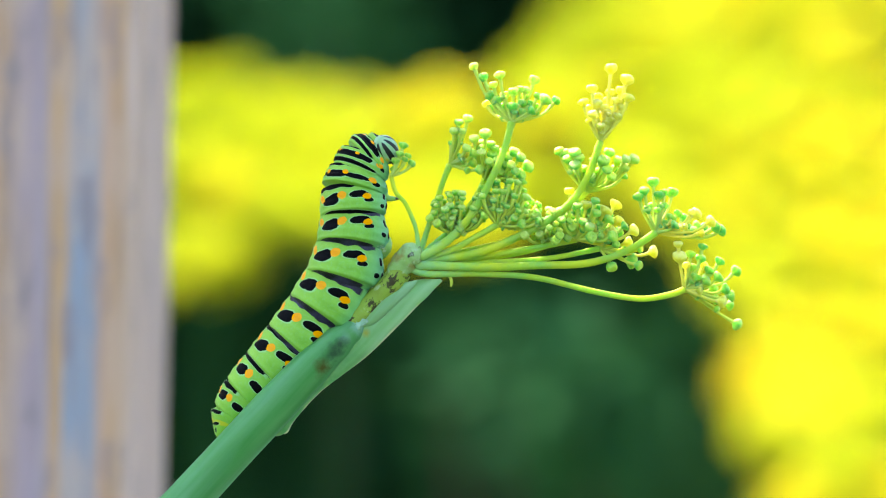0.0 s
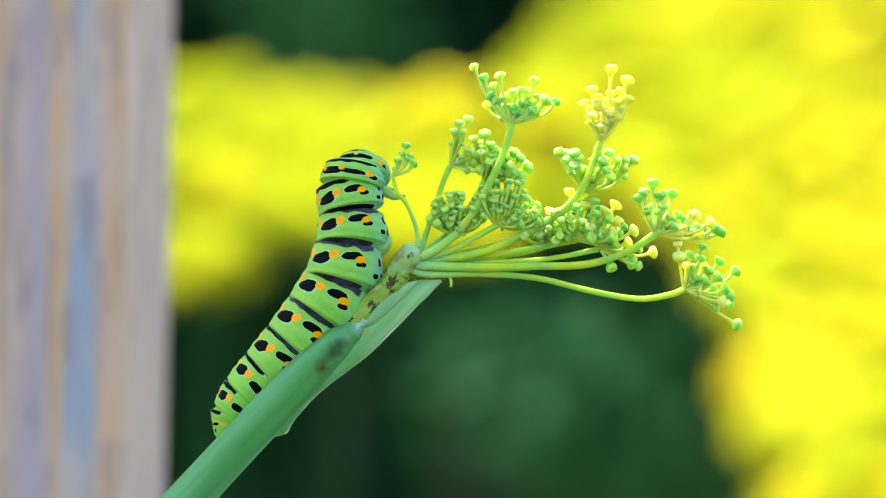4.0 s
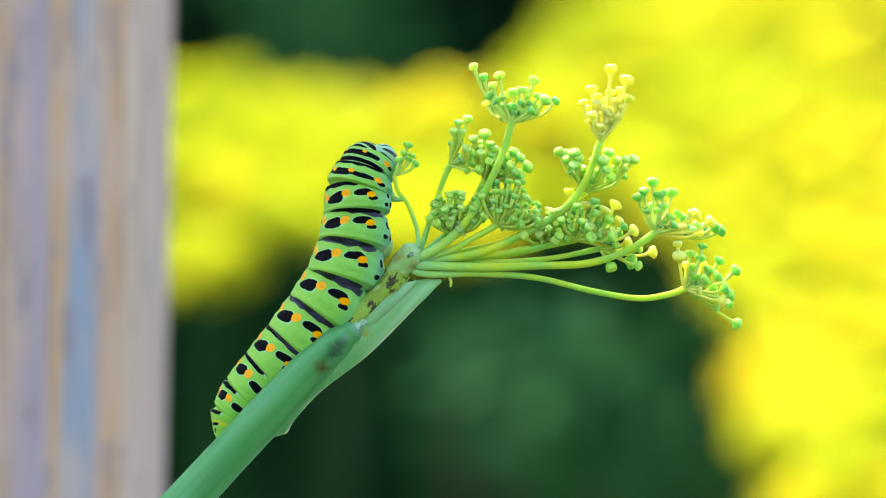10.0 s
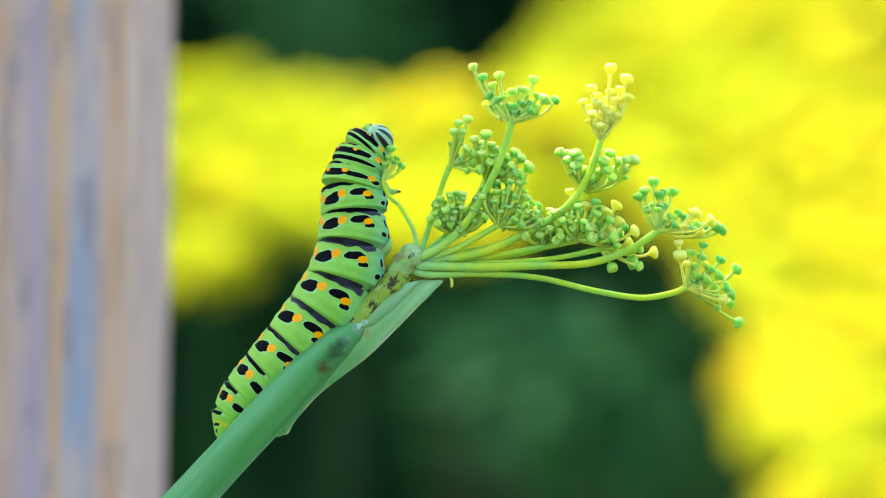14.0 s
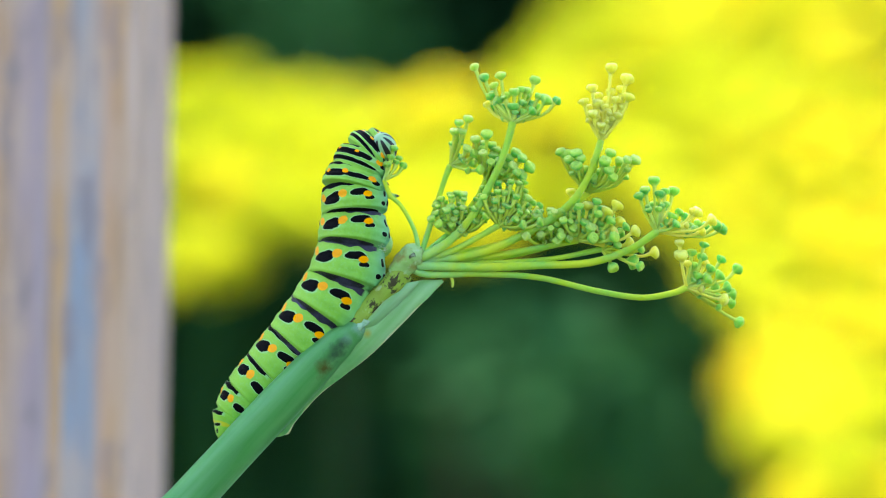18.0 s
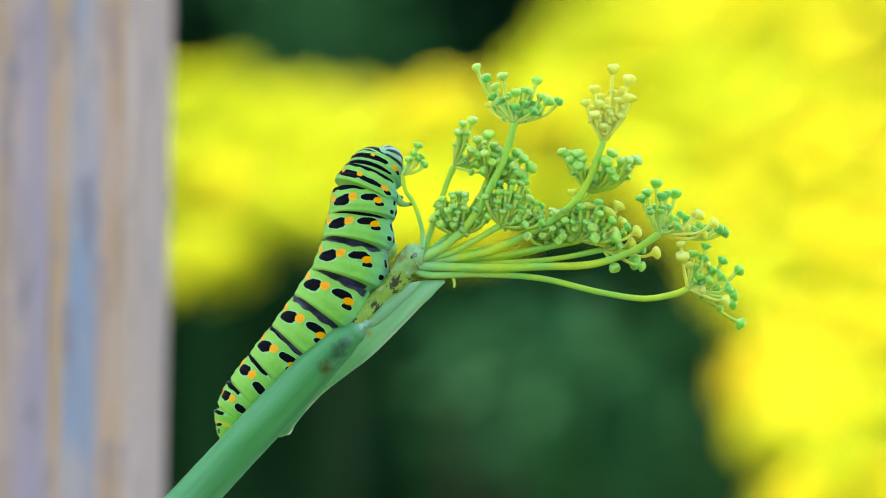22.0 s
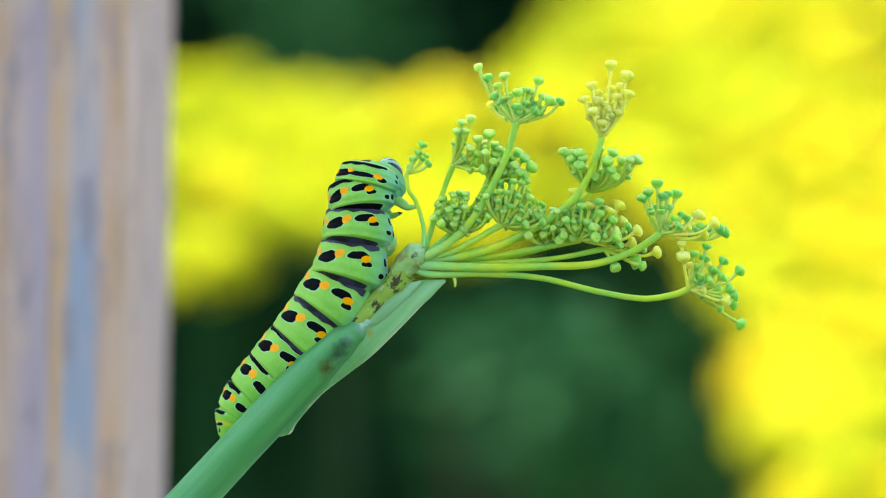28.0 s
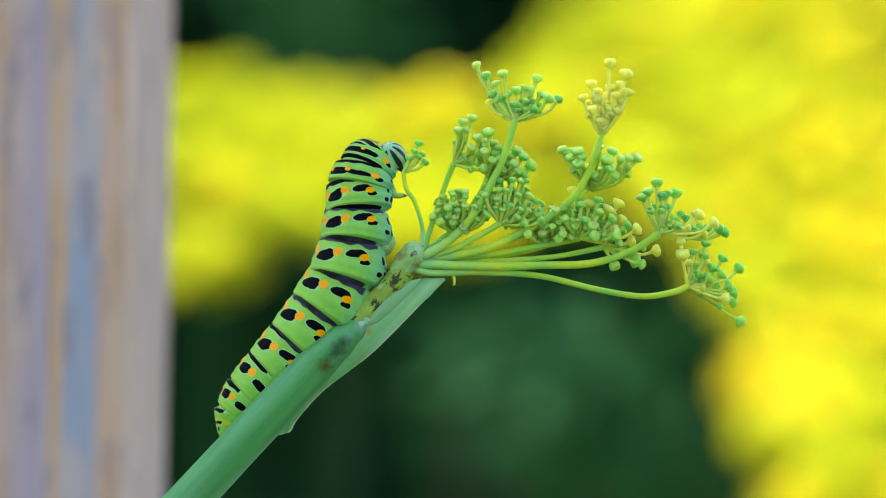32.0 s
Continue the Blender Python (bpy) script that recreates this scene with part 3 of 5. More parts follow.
def proleg(parent, length, r, z=0.0, label=""):
    """A stubby gripping foot on the belly side."""
    for side in (-1, 1):
        a = radians(155 * side - ROLL)
        out = Vector((math.sin(a), -math.cos(a), 0))
        fwd = Vector((math.sin(radians(180 - ROLL)), -math.cos(radians(180 - ROLL)), 0))
        p = out * r * 0.78
        ob = part("proleg", tube([p + Vector((0, 0, z)), p + (out + fwd).normalized() * length * 0.6 + Vector((0, 0, z - length * 0.05)), p + (out * 0.6 + fwd).normalized() * length + Vector((0, 0, z - length * 0.1))],
                                 [r * 0.50, r * 0.42, r * 0.26], 14, 5, 0.4), LEG, parent, label)
    # short pale bristles round the foot
    bm = bmesh.new()
    for i in range(130):
        a = radians(random.uniform(95, 175) - ROLL)
        o = Vector((math.sin(a), -math.cos(a), 0)) * r * 0.98 + Vector((0, 0, z + random.uniform(-0.9, 0.9) * r * 0.35))
        d = (Vector((math.sin(a), -math.cos(a), 0)) + Vector((random.uniform(-.4, .4), random.uniform(-.4, .4), random.uniform(-.5, .5)))).normalized() * r * random.uniform(0.08, 0.17)
        s = d.orthogonal().normalized() * 0.00003
        t = d.cross(s).normalized() * 0.00003
        vs = [bm.verts.new(o + w) for w in (s, t - s * 0.5, -t - s * 0.5)] + [bm.verts.new(o + d)]
        for tri in ((0, 1, 3), (1, 2, 3), (2, 0, 3)):
            bm.faces.new([vs[q] for q in tri])
    tagged(part("bristles", bm, HAIR, parent), kind="stuff")


def true_leg(parent, r, z, reach):
    """A jointed pointed leg with a dark claw."""
    for side in (-1, 1):
        a = radians(140 * side - ROLL)
        out = Vector((math.sin(a), -math.cos(a), 0))
        p = out * r * 0.8 + Vector((0, 0, z))
        q = p + Vector((reach * 0.62, out.y * reach * 0.2, -reach * 0.25))
        s = q + Vector((reach * 0.45, -out.y * reach * 0.15, reach * 0.16))
        bm = tube([p, p.lerp(q, 0.6), q, q.lerp(s, 0.7)], [reach * 0.22, reach * 0.19, reach * 0.13, reach * 0.08], 10, 4, 0.4)
        part("leg", bm, LEG, parent, "pale green leg")
        part("claw", tube([q.lerp(s, 0.62), s], [reach * 0.09, reach * 0.02], 8, 4, 0.3), HEADGLOSS, parent, "black claw")


# fold centres along the body: sheet place, depth behind the sheet, half width
FOLDS = [(398, 775, 72, 18), (408, 735, 72, 36), (433, 702, 70, 46), (475, 662, 66, 54), (521, 614, 58, 60), (567, 558, 46, 64), (605, 498, 34, 64),
         (621, 436, 26, 60), (626, 384, 22, 58), (624, 338, 20, 56), (632, 305, 20, 50), (647, 283, 20, 47), (662, 270, 20, 37), (676, 264, 20, 25)]
KIND = [(RUMP, 20, .05), (HIND, 28, .09), (HIND, 42, .11), (ABDOMEN, 62, .13), (ABDOMEN, 73, .16), (ABDOMEN, 82, .15), (ABDOMEN, 86, .135), (ABDOMEN, 90, .125),
        (BELT, 96, .115), (CHEST, 90, .10), (NECK, 20, .02), (COLLAR, 20, .02), (RUFF, 50, .04)]
BODY = {}
NAMES = ["A10", "A9", "A8", "A7", "A6", "A5", "A4", "A3", "A2", "A1", "T3", "T2", "T1"]


def seat(x, y, d, lean, tilt=0.0, spin=0.0):
    """The pose of a body ring in the caterpillar's space: sheet place, depth in sheet units, lean to the right, tilt away and twist, in degrees."""
    p = spot(x, y, d * U) - CAT_AT
    return pose(p.x, p.y, p.z, -tilt, lean, spin)


def build_caterpillar():
    for i, name in enumerate(NAMES):
        a, b = FOLDS[i], FOLDS[i + 1]
        pa, pb = spot(a[0], a[1], a[2] * U), spot(b[0], b[1], b[2] * U)
        marks, fold, wide = KIND[i]
        ob = part("body_segment", segment_mesh((pb - pa).length, a[3] * U, b[3] * U, marks, fold, wide,
                                               (52, 52, 52, 52, 50, 47, 44, 41, 41, 41, 41, 41, 41)[i], {"A1": 0.14, "T3": 0.07, "A2": 0.06, "A3": 0.13, "A4": 0.13, "A5": 0.11, "A6": 0.08}.get(name, 0), i >= 8 or i <= 3, 0.45 if i >= 10 else 0.2), None, cat)
        lean = math.degrees(math.atan2(b[0] - a[0], a[1] - b[1]))
        ob.matrix_basis = seat((a[0] + b[0]) / 2, (a[1] + b[1]) / 2, (a[2] + b[2]) / 2, lean, (0, 0, 0, 1, 3, 5, 9, 12, 12, 12, 12, 11, 9)[i])
        BODY[name] = ob
        r = (a[3] + b[3]) / 2 * U
        if name in ("A3", "A4", "A5", "A6"):
            proleg(ob, r * 0.42, r, -0.0012)
        if name in ("T1", "T2", "T3"):
            true_leg(ob, r, {"T1": 0.0, "T2": -0.0008, "T3": -0.0018}[name], r * {"T1": 0.7, "T2": 0.8, "T3": 0.9}[name])
    build_head()


def build_head():
    bm = bmesh.new()
    bmesh.ops.create_uvsphere(bm, u_segments=64, v_segments=40, radius=1)
    lay = {k: bm.verts.layers.float.new(k) for k in ("black", "orange", "yellow", "fold", "side")}
    belly = Vector((math.sin(radians(180 - ROLL)), -math.cos(radians(180 - ROLL)), 0))
    flank = Vector((belly.y, -belly.x, 0))
    long = (belly * 0.85 + Vector((0, 0, 0.52))).normalized()         # from crown to mouth
    face = (Vector((0, 0, 0.85)) - belly * 0.52).normalized()
    for v in bm.verts:
        p = v.co.copy()
        u = p.dot(long)
        a = abs(math.degrees(math.atan2(p.dot(flank), p.dot(face))))  # from the face's middle line
        f = max(1 - abs(a - q) / w for q, w in ((22, 10.0), (64, 12.0), (108, 12.0), (150, 10.0))) * 0.6
        v[lay["black"]] = max(min(f, (0.92 - abs(u)) * 2), (u - 0.62) * 3)
        v[lay["orange"]] = -1
        v[lay["yellow"]] = 0.3 - abs(a - 88) / 30 - abs(u - 0.1)
        v[lay["fold"]] = -1
        v[lay["side"]] = 1.0
        v.co = (p * 23 + long * u * 8) * U
    head = part("head", mesh_of("head", bm, HEADSKIN), None, cat, "rounded blue-green head with black stripes")
    for sx in (-1, 1):
        part("mandible", blob(1.0, (6 * U, 5 * U, 7 * U), 2), HEADGLOSS, head, "black jaw", Matrix.Translation((long * 31 + flank * 6 * sx + face * 4) * U))
        part("feeler", tube([(long * 18 + flank * 12 * sx + face * 8) * U, (long * 26 + flank * 15 * sx + face * 13) * U], [2.2 * U, 1.2 * U], 8, 3), LEG, head, "pale stubby feeler")
        for k in range(4):
            w = (long * (0.35 + 0.13 * k) + flank * 0.8 * sx + face * (0.1 + 0.1 * k)).normalized()
            q = w * 23 + long * w.dot(long) * 8
            part("eye", blob(2.4 * U, (1, 1, 1), 1), HEADGLOSS, head, "tiny black eye", Matrix.Translation(q * U))
    head.matrix_basis = seat(686, 262, 20, 73)
    BODY["head"] = head


build_caterpillar()


# ---- flowering herbs behind ----
def blossom_mesh(seed, material, n=96, r=0.025):
    """A domed head of small yellow flowers."""
    rnd = random.Random(seed)
    verts, faces = [], []
    for i in range(n):
        w, c = rnd.uniform(0, 2 * math.pi), rnd.uniform(-0.6, 1)
        s = math.sqrt(1 - c * c)
        rad = r * rnd.uniform(0.5, 1.0)
        o = Vector((rad * s * math.cos(w), rad * s * math.sin(w), rad * c * 0.8))
        nrm = (o.normalized() + Vector((rnd.gauss(0, 0.6), rnd.gauss(0, 0.6), rnd.gauss(0, 0.6)))).normalized()
        a = nrm.orthogonal().normalized()
        b = nrm.cross(a)
        q = rnd.uniform(0.005, 0.008)
        k = len(verts)
        verts.append(o - nrm * q * 0.3)
        verts += [o + (a * math.cos(j * math.pi / 3) + b * math.sin(j * math.pi / 3)) * q * (1.0 if j % 2 else 0.8) for j in range(6)]
        faces += [(k, k + 1 + j, k + 1 + (j + 1) % 6) for j in range(6)]
    me = bpy.data.meshes.new("flower_head")
    me.from_pydata(verts, [], faces)
    me.materials.append(material)
    me.shade_smooth()
    return me


def leaf_cloud(name, material, n, place, size, seed):
    """Many single pointed leaves, each bent along its middle."""
    rnd = np.random.default_rng(seed)
    c = place(rnd, n)
    ax = rnd.normal(size=(n, 3))
    ax /= np.linalg.norm(ax, axis=1)[:, None]
    sd = np.cross(ax, rnd.normal(size=(n, 3)))
    sd /= np.linalg.norm(sd, axis=1)[:, None]
    nm = np.cross(ax, sd)
    s = size * rnd.uniform(0.6, 1.2, n)[:, None]
    v = np.stack([c - ax * s, c + sd * s * 0.42 + nm * s * 0.12, c + ax * s, c - sd * s * 0.42 + nm * s * 0.12], 1).reshape(-1, 3)
    i = np.arange(n)[:, None] * 4
    f = np.concatenate([i + np.array([[0, 1, 2]]), i + np.array([[0, 2, 3]])], 0)
    me = bpy.data.meshes.new(name)
    me.from_pydata(v.tolist(), [], f.tolist())
    me.materials.append(material)
    return me


BLOOMS = {"lime": [blossom_mesh(s, LIME) for s in (3, 7, 11)], "warm": [blossom_mesh(s, WARM) for s in (3, 7, 11)]}


def herb(cx, cy, rx, ry, apart, d, seed):
    """A herb with a crown of yellow flower heads; crown given on the sheet, seen at depth d. No head grows into another."""
    rnd = random.Random(seed)
    mid = spot(cx, cy, d)
    foot = Vector((mid.x + rnd.uniform(-0.05, 0.05), d, 0))
    ob = thing("flowering_herb", foot, "tall herb with a dense crown of bright yellow flower heads", "plant", "yellow herbs behind the post")
    k = U * (D + d) / D
    got = []
    for _ in range(1500):
        a, q = rnd.uniform(0, 2 * math.pi), math.sqrt(rnd.random())
        x, y = cx + math.cos(a) * q * rx, cy + math.sin(a) * q * ry
        p = spot(x, y, 1.95 - y / 1150 + rnd.uniform(-0.012, 0.012))
        if all((p.x - o.x) ** 2 + (p.z - o.z) ** 2 > (0.0262 * apart) ** 2 for o in heads_at):
            got.append(p)
            heads_at.append(p)
    for p in got:
        s = rnd.uniform(0.85, 1.15)
        part("flower_head", rnd.choice(BLOOMS["warm" if rnd.random() < (0.1 if apart > 1.06 else 0.55 if cx > 1340 else 0.35 if cy < 220 and cx < 1100 else 0.1) else "lime"]), None, ob, m=Matrix.LocRotScale(p - foot, Euler((rnd.uniform(-.4, .4), rnd.uniform(-.4, .4), rnd.uniform(0, 6))), (s, s, s)))
        b = p - foot
        part("stem", tube([(b.x * 0.1, 0, 0), (b.x * 0.3, b.y * 0.4, b.z * 0.45), (b.x * 0.9, b.y, b.z - 0.06), b], [0.0025, 0.002, 0.0014, 0.001], 6, 4), HERB, ob)
    low = mid.z - ry * k

    def place(r, n):
        return np.stack([r.normal(0, 0.06, n), r.normal(0, 0.05, n), r.uniform(0.04, max(low - 0.38, 0.2), n)], 1)
    tagged(part("foliage", leaf_cloud("foliage", HERB, 320, place, 0.035, seed), None, ob, "narrow green leaves"), kind="stuff")


# crowns on the sheet: middle, half width and height, spacing of the flower heads
BANK = [(350, 440, 55, 48, 0.8), (395, 196, 95, 46, 1.0), (330, 300, 60, 60, 1.0), (450, 290, 120, 62, 1.0), (265, 400, 50, 110, 1.0), (575, 240, 110, 48, 1.0), (560, 310, 110, 50, 1.05), (535, 265, 45, 28, 0.9),
        (770, 218, 105, 58, 1.0), (740, 315, 110, 55, 1.05), (885, 240, 65, 70, 1.0), (890, 335, 80, 42, 1.15), (970, 350, 45, 34, 1.4), (445, 385, 55, 40, 1.0), (540, 375, 75, 28, 1.2), (620, 395, 100, 26, 1.1), (720, 395, 100, 36, 1.05), (810, 395, 80, 38, 1.1),
        (1010, 170, 95, 75, 1.0), (1120, 85, 115, 90, 1.0), (1280, 60, 120, 110, 1.0), (1440, 60, 110, 110, 1.0), (1570, 70, 90, 110, 1.2), (1000, 260, 90, 34, 1.3), (1130, 240, 110, 75, 1.0),
        (1290, 220, 120, 90, 1.0), (1440, 225, 110, 95, 1.0), (1565, 250, 90, 110, 1.0), (1195, 345, 60, 40, 1.1), (1285, 365, 75, 75, 1.0), (1410, 385, 95, 85, 1.0), (1540, 410, 85, 90, 1.0),
        (1326, 500, 55, 70, 0.95), (1420, 520, 95, 80, 1.0), (1550, 550, 85, 90, 1.0), (1366, 625, 58, 75, 0.95), (1440, 655, 90, 80, 1.0), (1555, 690, 85, 90, 1.0), (1376, 745, 52, 60, 0.95),
        (1445, 785, 95, 75, 1.0), (1560, 825, 85, 80, 1.0), (1425, 868, 55, 45, 0.95), (1490, 930, 110, 70, 1.0), (1200, -70, 170, 50, 1.0), (1440, -90, 150, 60, 1.0), (1690, 150, 70, 250, 1.1),
        (1690, 620, 70, 250, 1.1), (597, 262, 42, 30, 0.72)]
heads_at = []
for i, c in enumerate(BANK):
    herb(*c, 1.95 - c[1] / 1150, 40 + i)


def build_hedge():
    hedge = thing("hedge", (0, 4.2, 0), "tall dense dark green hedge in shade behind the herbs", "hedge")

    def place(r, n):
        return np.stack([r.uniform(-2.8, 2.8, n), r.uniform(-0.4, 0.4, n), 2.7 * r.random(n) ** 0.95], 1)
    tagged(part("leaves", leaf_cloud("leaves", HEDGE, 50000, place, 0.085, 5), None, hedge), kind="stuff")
    for i in range(9):
        x = -2.6 + i * 0.65
        part("trunk", tube([(x, 0, 0), (x + 0.05, 0.03, 0.8), (x - 0.04, 0, 2.0)], [0.04, 0.03, 0.012], 8, 4), BARK, hedge)


def shrub(x, y, d, wide, n, seed):
    """A small leafy shrub; its crown's middle on the sheet, seen at depth d."""
    p = spot(x, y, d)
    ob = thing("shrub", (p.x, p.y, 0), "small mid-green leafy shrub before the hedge", "shrub", "shrubs before the hedge")

    def place(r, n):
        return r.normal(size=(n, 3)) * np.array([wide, 0.03, wide]) + np.array([0, 0, p.z])
    tagged(part("leaves", leaf_cloud("leaves", SHRUB, n, place, 0.016, seed), None, ob), kind="stuff")
    part("trunk", tube([(0, 0, 0), (0.02, 0, 0.5), (0, 0, p.z)], [0.012, 0.01, 0.004], 8, 4), BARK, ob)


build_hedge()
shrub(1050, 735, 1.25, 0.021, 270, 6)
shrub(575, 52, 2.3, 0.045, 240, 15)
shrub(890, 700, 1.35, 0.028, 70, 9)
shrub(800, 660, 1.35, 0.026, 30, 12)


# ---- an unseen tree added beside the view, whose shade creeps over the umbel ----
def build_tree():
    tree = thing("unseen_shade_tree", (-2.1, 1.35, 0), "unseen leafy tree added to shade the stalk and umbel", "tree")
    part("trunk", tube([(0, 0, 0), (0.03, 0.02, 1.0), (-0.02, 0, 2.0), (0.02, 0.02, 3.0), (0, 0, 3.7)], [0.07, 0.06, 0.05, 0.03, 0.01], 12, 6), BARK, tree)
    base = Vector((0, 0, 2.2))
    limb = part("limb", tube([(0, 0, 0), (0.5, -0.15, 0.16), (1.0, -0.32, 0.28), (1.45, -0.45, 0.33)], [0.03, 0.022, 0.013, 0.004], 10, 6), BARK, tree)
    limb.location = base

    def spray(r, n):
        w = r.uniform(0, 2 * math.pi, n)
        q = 0.22 * np.sqrt(r.random(n))
        return np.stack([1.28 + q * np.cos(w), -0.455 + 1.2 * q * np.sin(w), 0.30 + r.normal(0, 0.03, n)], 1)

    def crown(r, n):
        p = r.normal(size=(n, 3))
        p *= (r.uniform(0.5, 1.0, n) / np.linalg.norm(p, axis=1))[:, None]
        return p * np.array([0.75, 0.75, 0.9]) + np.array([-0.1, 0.1, 3.0])
    tagged(part("leaves", leaf_cloud("leaves", SHRUB, 1300, spray, 0.026, 21), None, limb, "broad green leaves"), kind="stuff")
    tagged(part("crown", leaf_cloud("crown", SHRUB, 5000, crown, 0.045, 22), None, tree, "rounded crown of green leaves"), kind="stuff")
    return limb, base


LIMB, LIMB_AT = build_tree()


# ---- what moves ----
def motions():
    # the plant and its guest sway together
    sway = [(0, 0, 0), (0.5, -0.2, 0), (1, 0, 0), (1.5, 0, 0), (2, -1.3, -0.2), (2.5, -0.8, 0), (3, -3.6, -0.5), (3.5, -0.5, 0.5), (5.5, -0.8, 1), (6, -2.6, -0.2), (6.5, 0.2, 1), (7, -2.6, 0), (7.5, 0, 1), (8, -1.5, 0.5), (8.5, -1, 0), (9, -1.5, 0), (9.5, -0.2, 1.2), (10, -0.8, 0.5), (10.5, -1.5, 0.8), (11, -1.3, 0), (11.5, -1.5, 0), (12, -0.5, 1), (12.5, -1, 0), (13, 0, 1.5), (13.5, -0.5, 0), (14, 1, 1.3), (14.5, -0.2, 0.5), (16.5, 1, 1.3), (17, 1.3, 0.5), (17.5, 1, 1.3), (18, 2.5, 1.3), (18.5, 0.5, -0.2), (19, 3.1, 1.3), (19.5, 1.8, 1.3), (20, 3.8, 1.8), (20.5, 2.3, 0.8), (21, 4.1, 1.8), (21.5, 3.1, 0.8), (22, 5.3, 1.8), (22.5, 4.3, 1.5), (23, 6.9, 2.5), (23.5, 4.6, 1.5), (24, 6.6, 2), (24.5, 7.1, 2.5), (25, 8.9, 2.5), (25.5, 6.6, 2), (27.5, 8.2, 0.8), (28, 6.6, 0.8), (28.5, 6.9, 0.5), (29, 5.3, -0.8), (29.5, 7.2, -0.5), (30, 4.3, -1.8), (30.5, 6.4, -0.8), (31, 5.1, -1.3), (31.5, 7.7, -0.5), (32, 5.3, -2.1)]
    for ob, at in ((plant, PLANT_AT), (cat, CAT_AT)):
        walk(ob, [(t, pose(at.x + x * U, at.y, at.z - y * U)) for t, x, y in sway])
    # the added limb slides slowly sideways out of view, and its shade with it
    walk(LIMB, [(t, pose(LIMB_AT.x + x, LIMB_AT.y, LIMB_AT.z)) for t, x in ((0, -0.050), (8, -0.030), (14, -0.005), (20, 0.030), (26, 0.060), (32, 0.085))])
    # the bitten ray is pulled about, the others nod a little
    walk(RAYS["eaten"], [(t, pose(*own(HUB), 0, a, 0)) for t, a in ((0, 0), (0.5, -0.1), (1, -4.1), (1.5, -4.7), (2, -10.3), (2.5, -3), (3, -1.5), (3.5, -0.5), (5.5, 9.9), (6, 12.1), (6.5, 12.6), (7, 6.5), (7.5, 1), (8, 3.7), (8.5, 3.2), (9, 1.7), (9.5, 0), (10, 2.5), (10.5, 4), (11, 2.2), (11.5, -4.5), (12, -5), (12.5, -5.8), (13, -4.1), (13.5, -6.4), (14, -6.5), (14.5, -5.8), (16.5, -6.8), (17, -6.2), (17.5, -6.7), (18, -5.9), (18.5, -3.1), (19, 1.7), (19.5, 1.6), (20, 1.6), (20.5, 3.8), (21, 2.5), (21.5, 5), (22, 5.9), (22.5, 6.9), (23, 8.1), (23.5, 7.2), (24, 6.5), (24.5, 6.6), (25, 6.7), (25.5, 7.5), (27.5, 7.6), (28, 7.8), (28.5, 3.9), (29, 6.3), (29.5, 6.1), (30, 5), (30.5, 6.6), (31, 4.8), (31.5, 6.8), (32, 6.3))])
    walk(RAYS["pale"], [(t, pose(*own(HUB), 0, a, 0)) for t, a in ((0, 0.1), (1, 0.1), (2, -0.2), (3, 0.1), (3.5, 0.2), (5.5, 0.4), (6.5, 0.3), (7.5, 0.1), (8.5, 0.2), (9.5, 0.2), (10.5, 0.1), (11.5, 0), (12.5, -0.1), (13.5, -0.2), (14.5, -0.2), (16.5, -0.3), (17, -0.3), (18, -0.3), (19, -0.2), (20, -0), (21, -0), (22, -0.1), (23, -0.4), (24, -0.3), (25, -0.6), (25.5, -0.8), (27.5, -1), (28.5, -1.2), (29.5, -1.4), (30.5, -1.2), (31.5, -1.1), (32, -1.1))])
    walk(RAYS["side"], [(t, pose(*own(HUB), 0, a, 0)) for t, a in ((0, 0), (1, -0), (2, -0.1), (3, -0), (3.5, 0.1), (5.5, 0.4), (6.5, 0.3), (7.5, 0.1), (8.5, 0.1), (9.5, 0), (10.5, -0), (11.5, -0), (12.5, -0.2), (13.5, -0.2), (14.5, -0.3), (16.5, -0.4), (17, -0.4), (18, -0.4), (19, -0.3), (20, -0.4), (21, -0.2), (22, 0.1), (23, -0), (24, 0.2), (25, 0.2), (25.5, 0.1), (27.5, 0.2), (28.5, 0.3), (29.5, 0.3), (30.5, 0.3), (31.5, 0.5), (32, 0.5))])
    walk(RAYS["low"], [(t, pose(*own(HUB), 0, a, 0)) for t, a in ((0, 0), (1, -0), (2, -0.2), (3, -0.1), (3.5, -0.1), (5.5, 0.2), (6.5, 0.3), (7.5, -0.1), (8.5, -0.1), (9.5, -0.2), (10.5, -0.1), (11.5, -0.3), (12.5, -0.2), (13.5, -0.5), (14.5, -0.4), (16.5, -0.5), (17, -0.6), (18, -0.5), (19, -0.5), (20, -0.3), (21, -0.4), (22, -0.3), (23, 0), (24, -0.1), (25, -0.2), (25.5, -0.2), (27.5, -0.1), (28.5, -0.2), (29.5, -0.3), (30.5, -0.5), (31.5, -0.4), (32, -0.3))])
    walk(RAYS["back"], [(t, pose(*own(HUB), 0, a, 0)) for t, a in ((0, 0), (1, -0.1), (2, -0.6), (3, -0), (3.5, 0.1), (5.5, 0.8), (6.5, 0.5), (7.5, 0.1), (8.5, 0.4), (9.5, 0.1), (10.5, 0.1), (11.5, -0), (12.5, -0.3), (13.5, -0.4), (14.5, -0.2), (16.5, -0.6), (17, -0.6), (18, -0.5), (19, -0.3), (20, -0.2), (21, 0.2), (22, 0.7), (23, 0.3), (24, 0.1), (25, -0.2), (25.5, -0.2), (27.5, -0.1), (28.5, -0.6), (29.5, -1), (30.5, -0.4), (31.5, 0.4), (32, 0.5))])
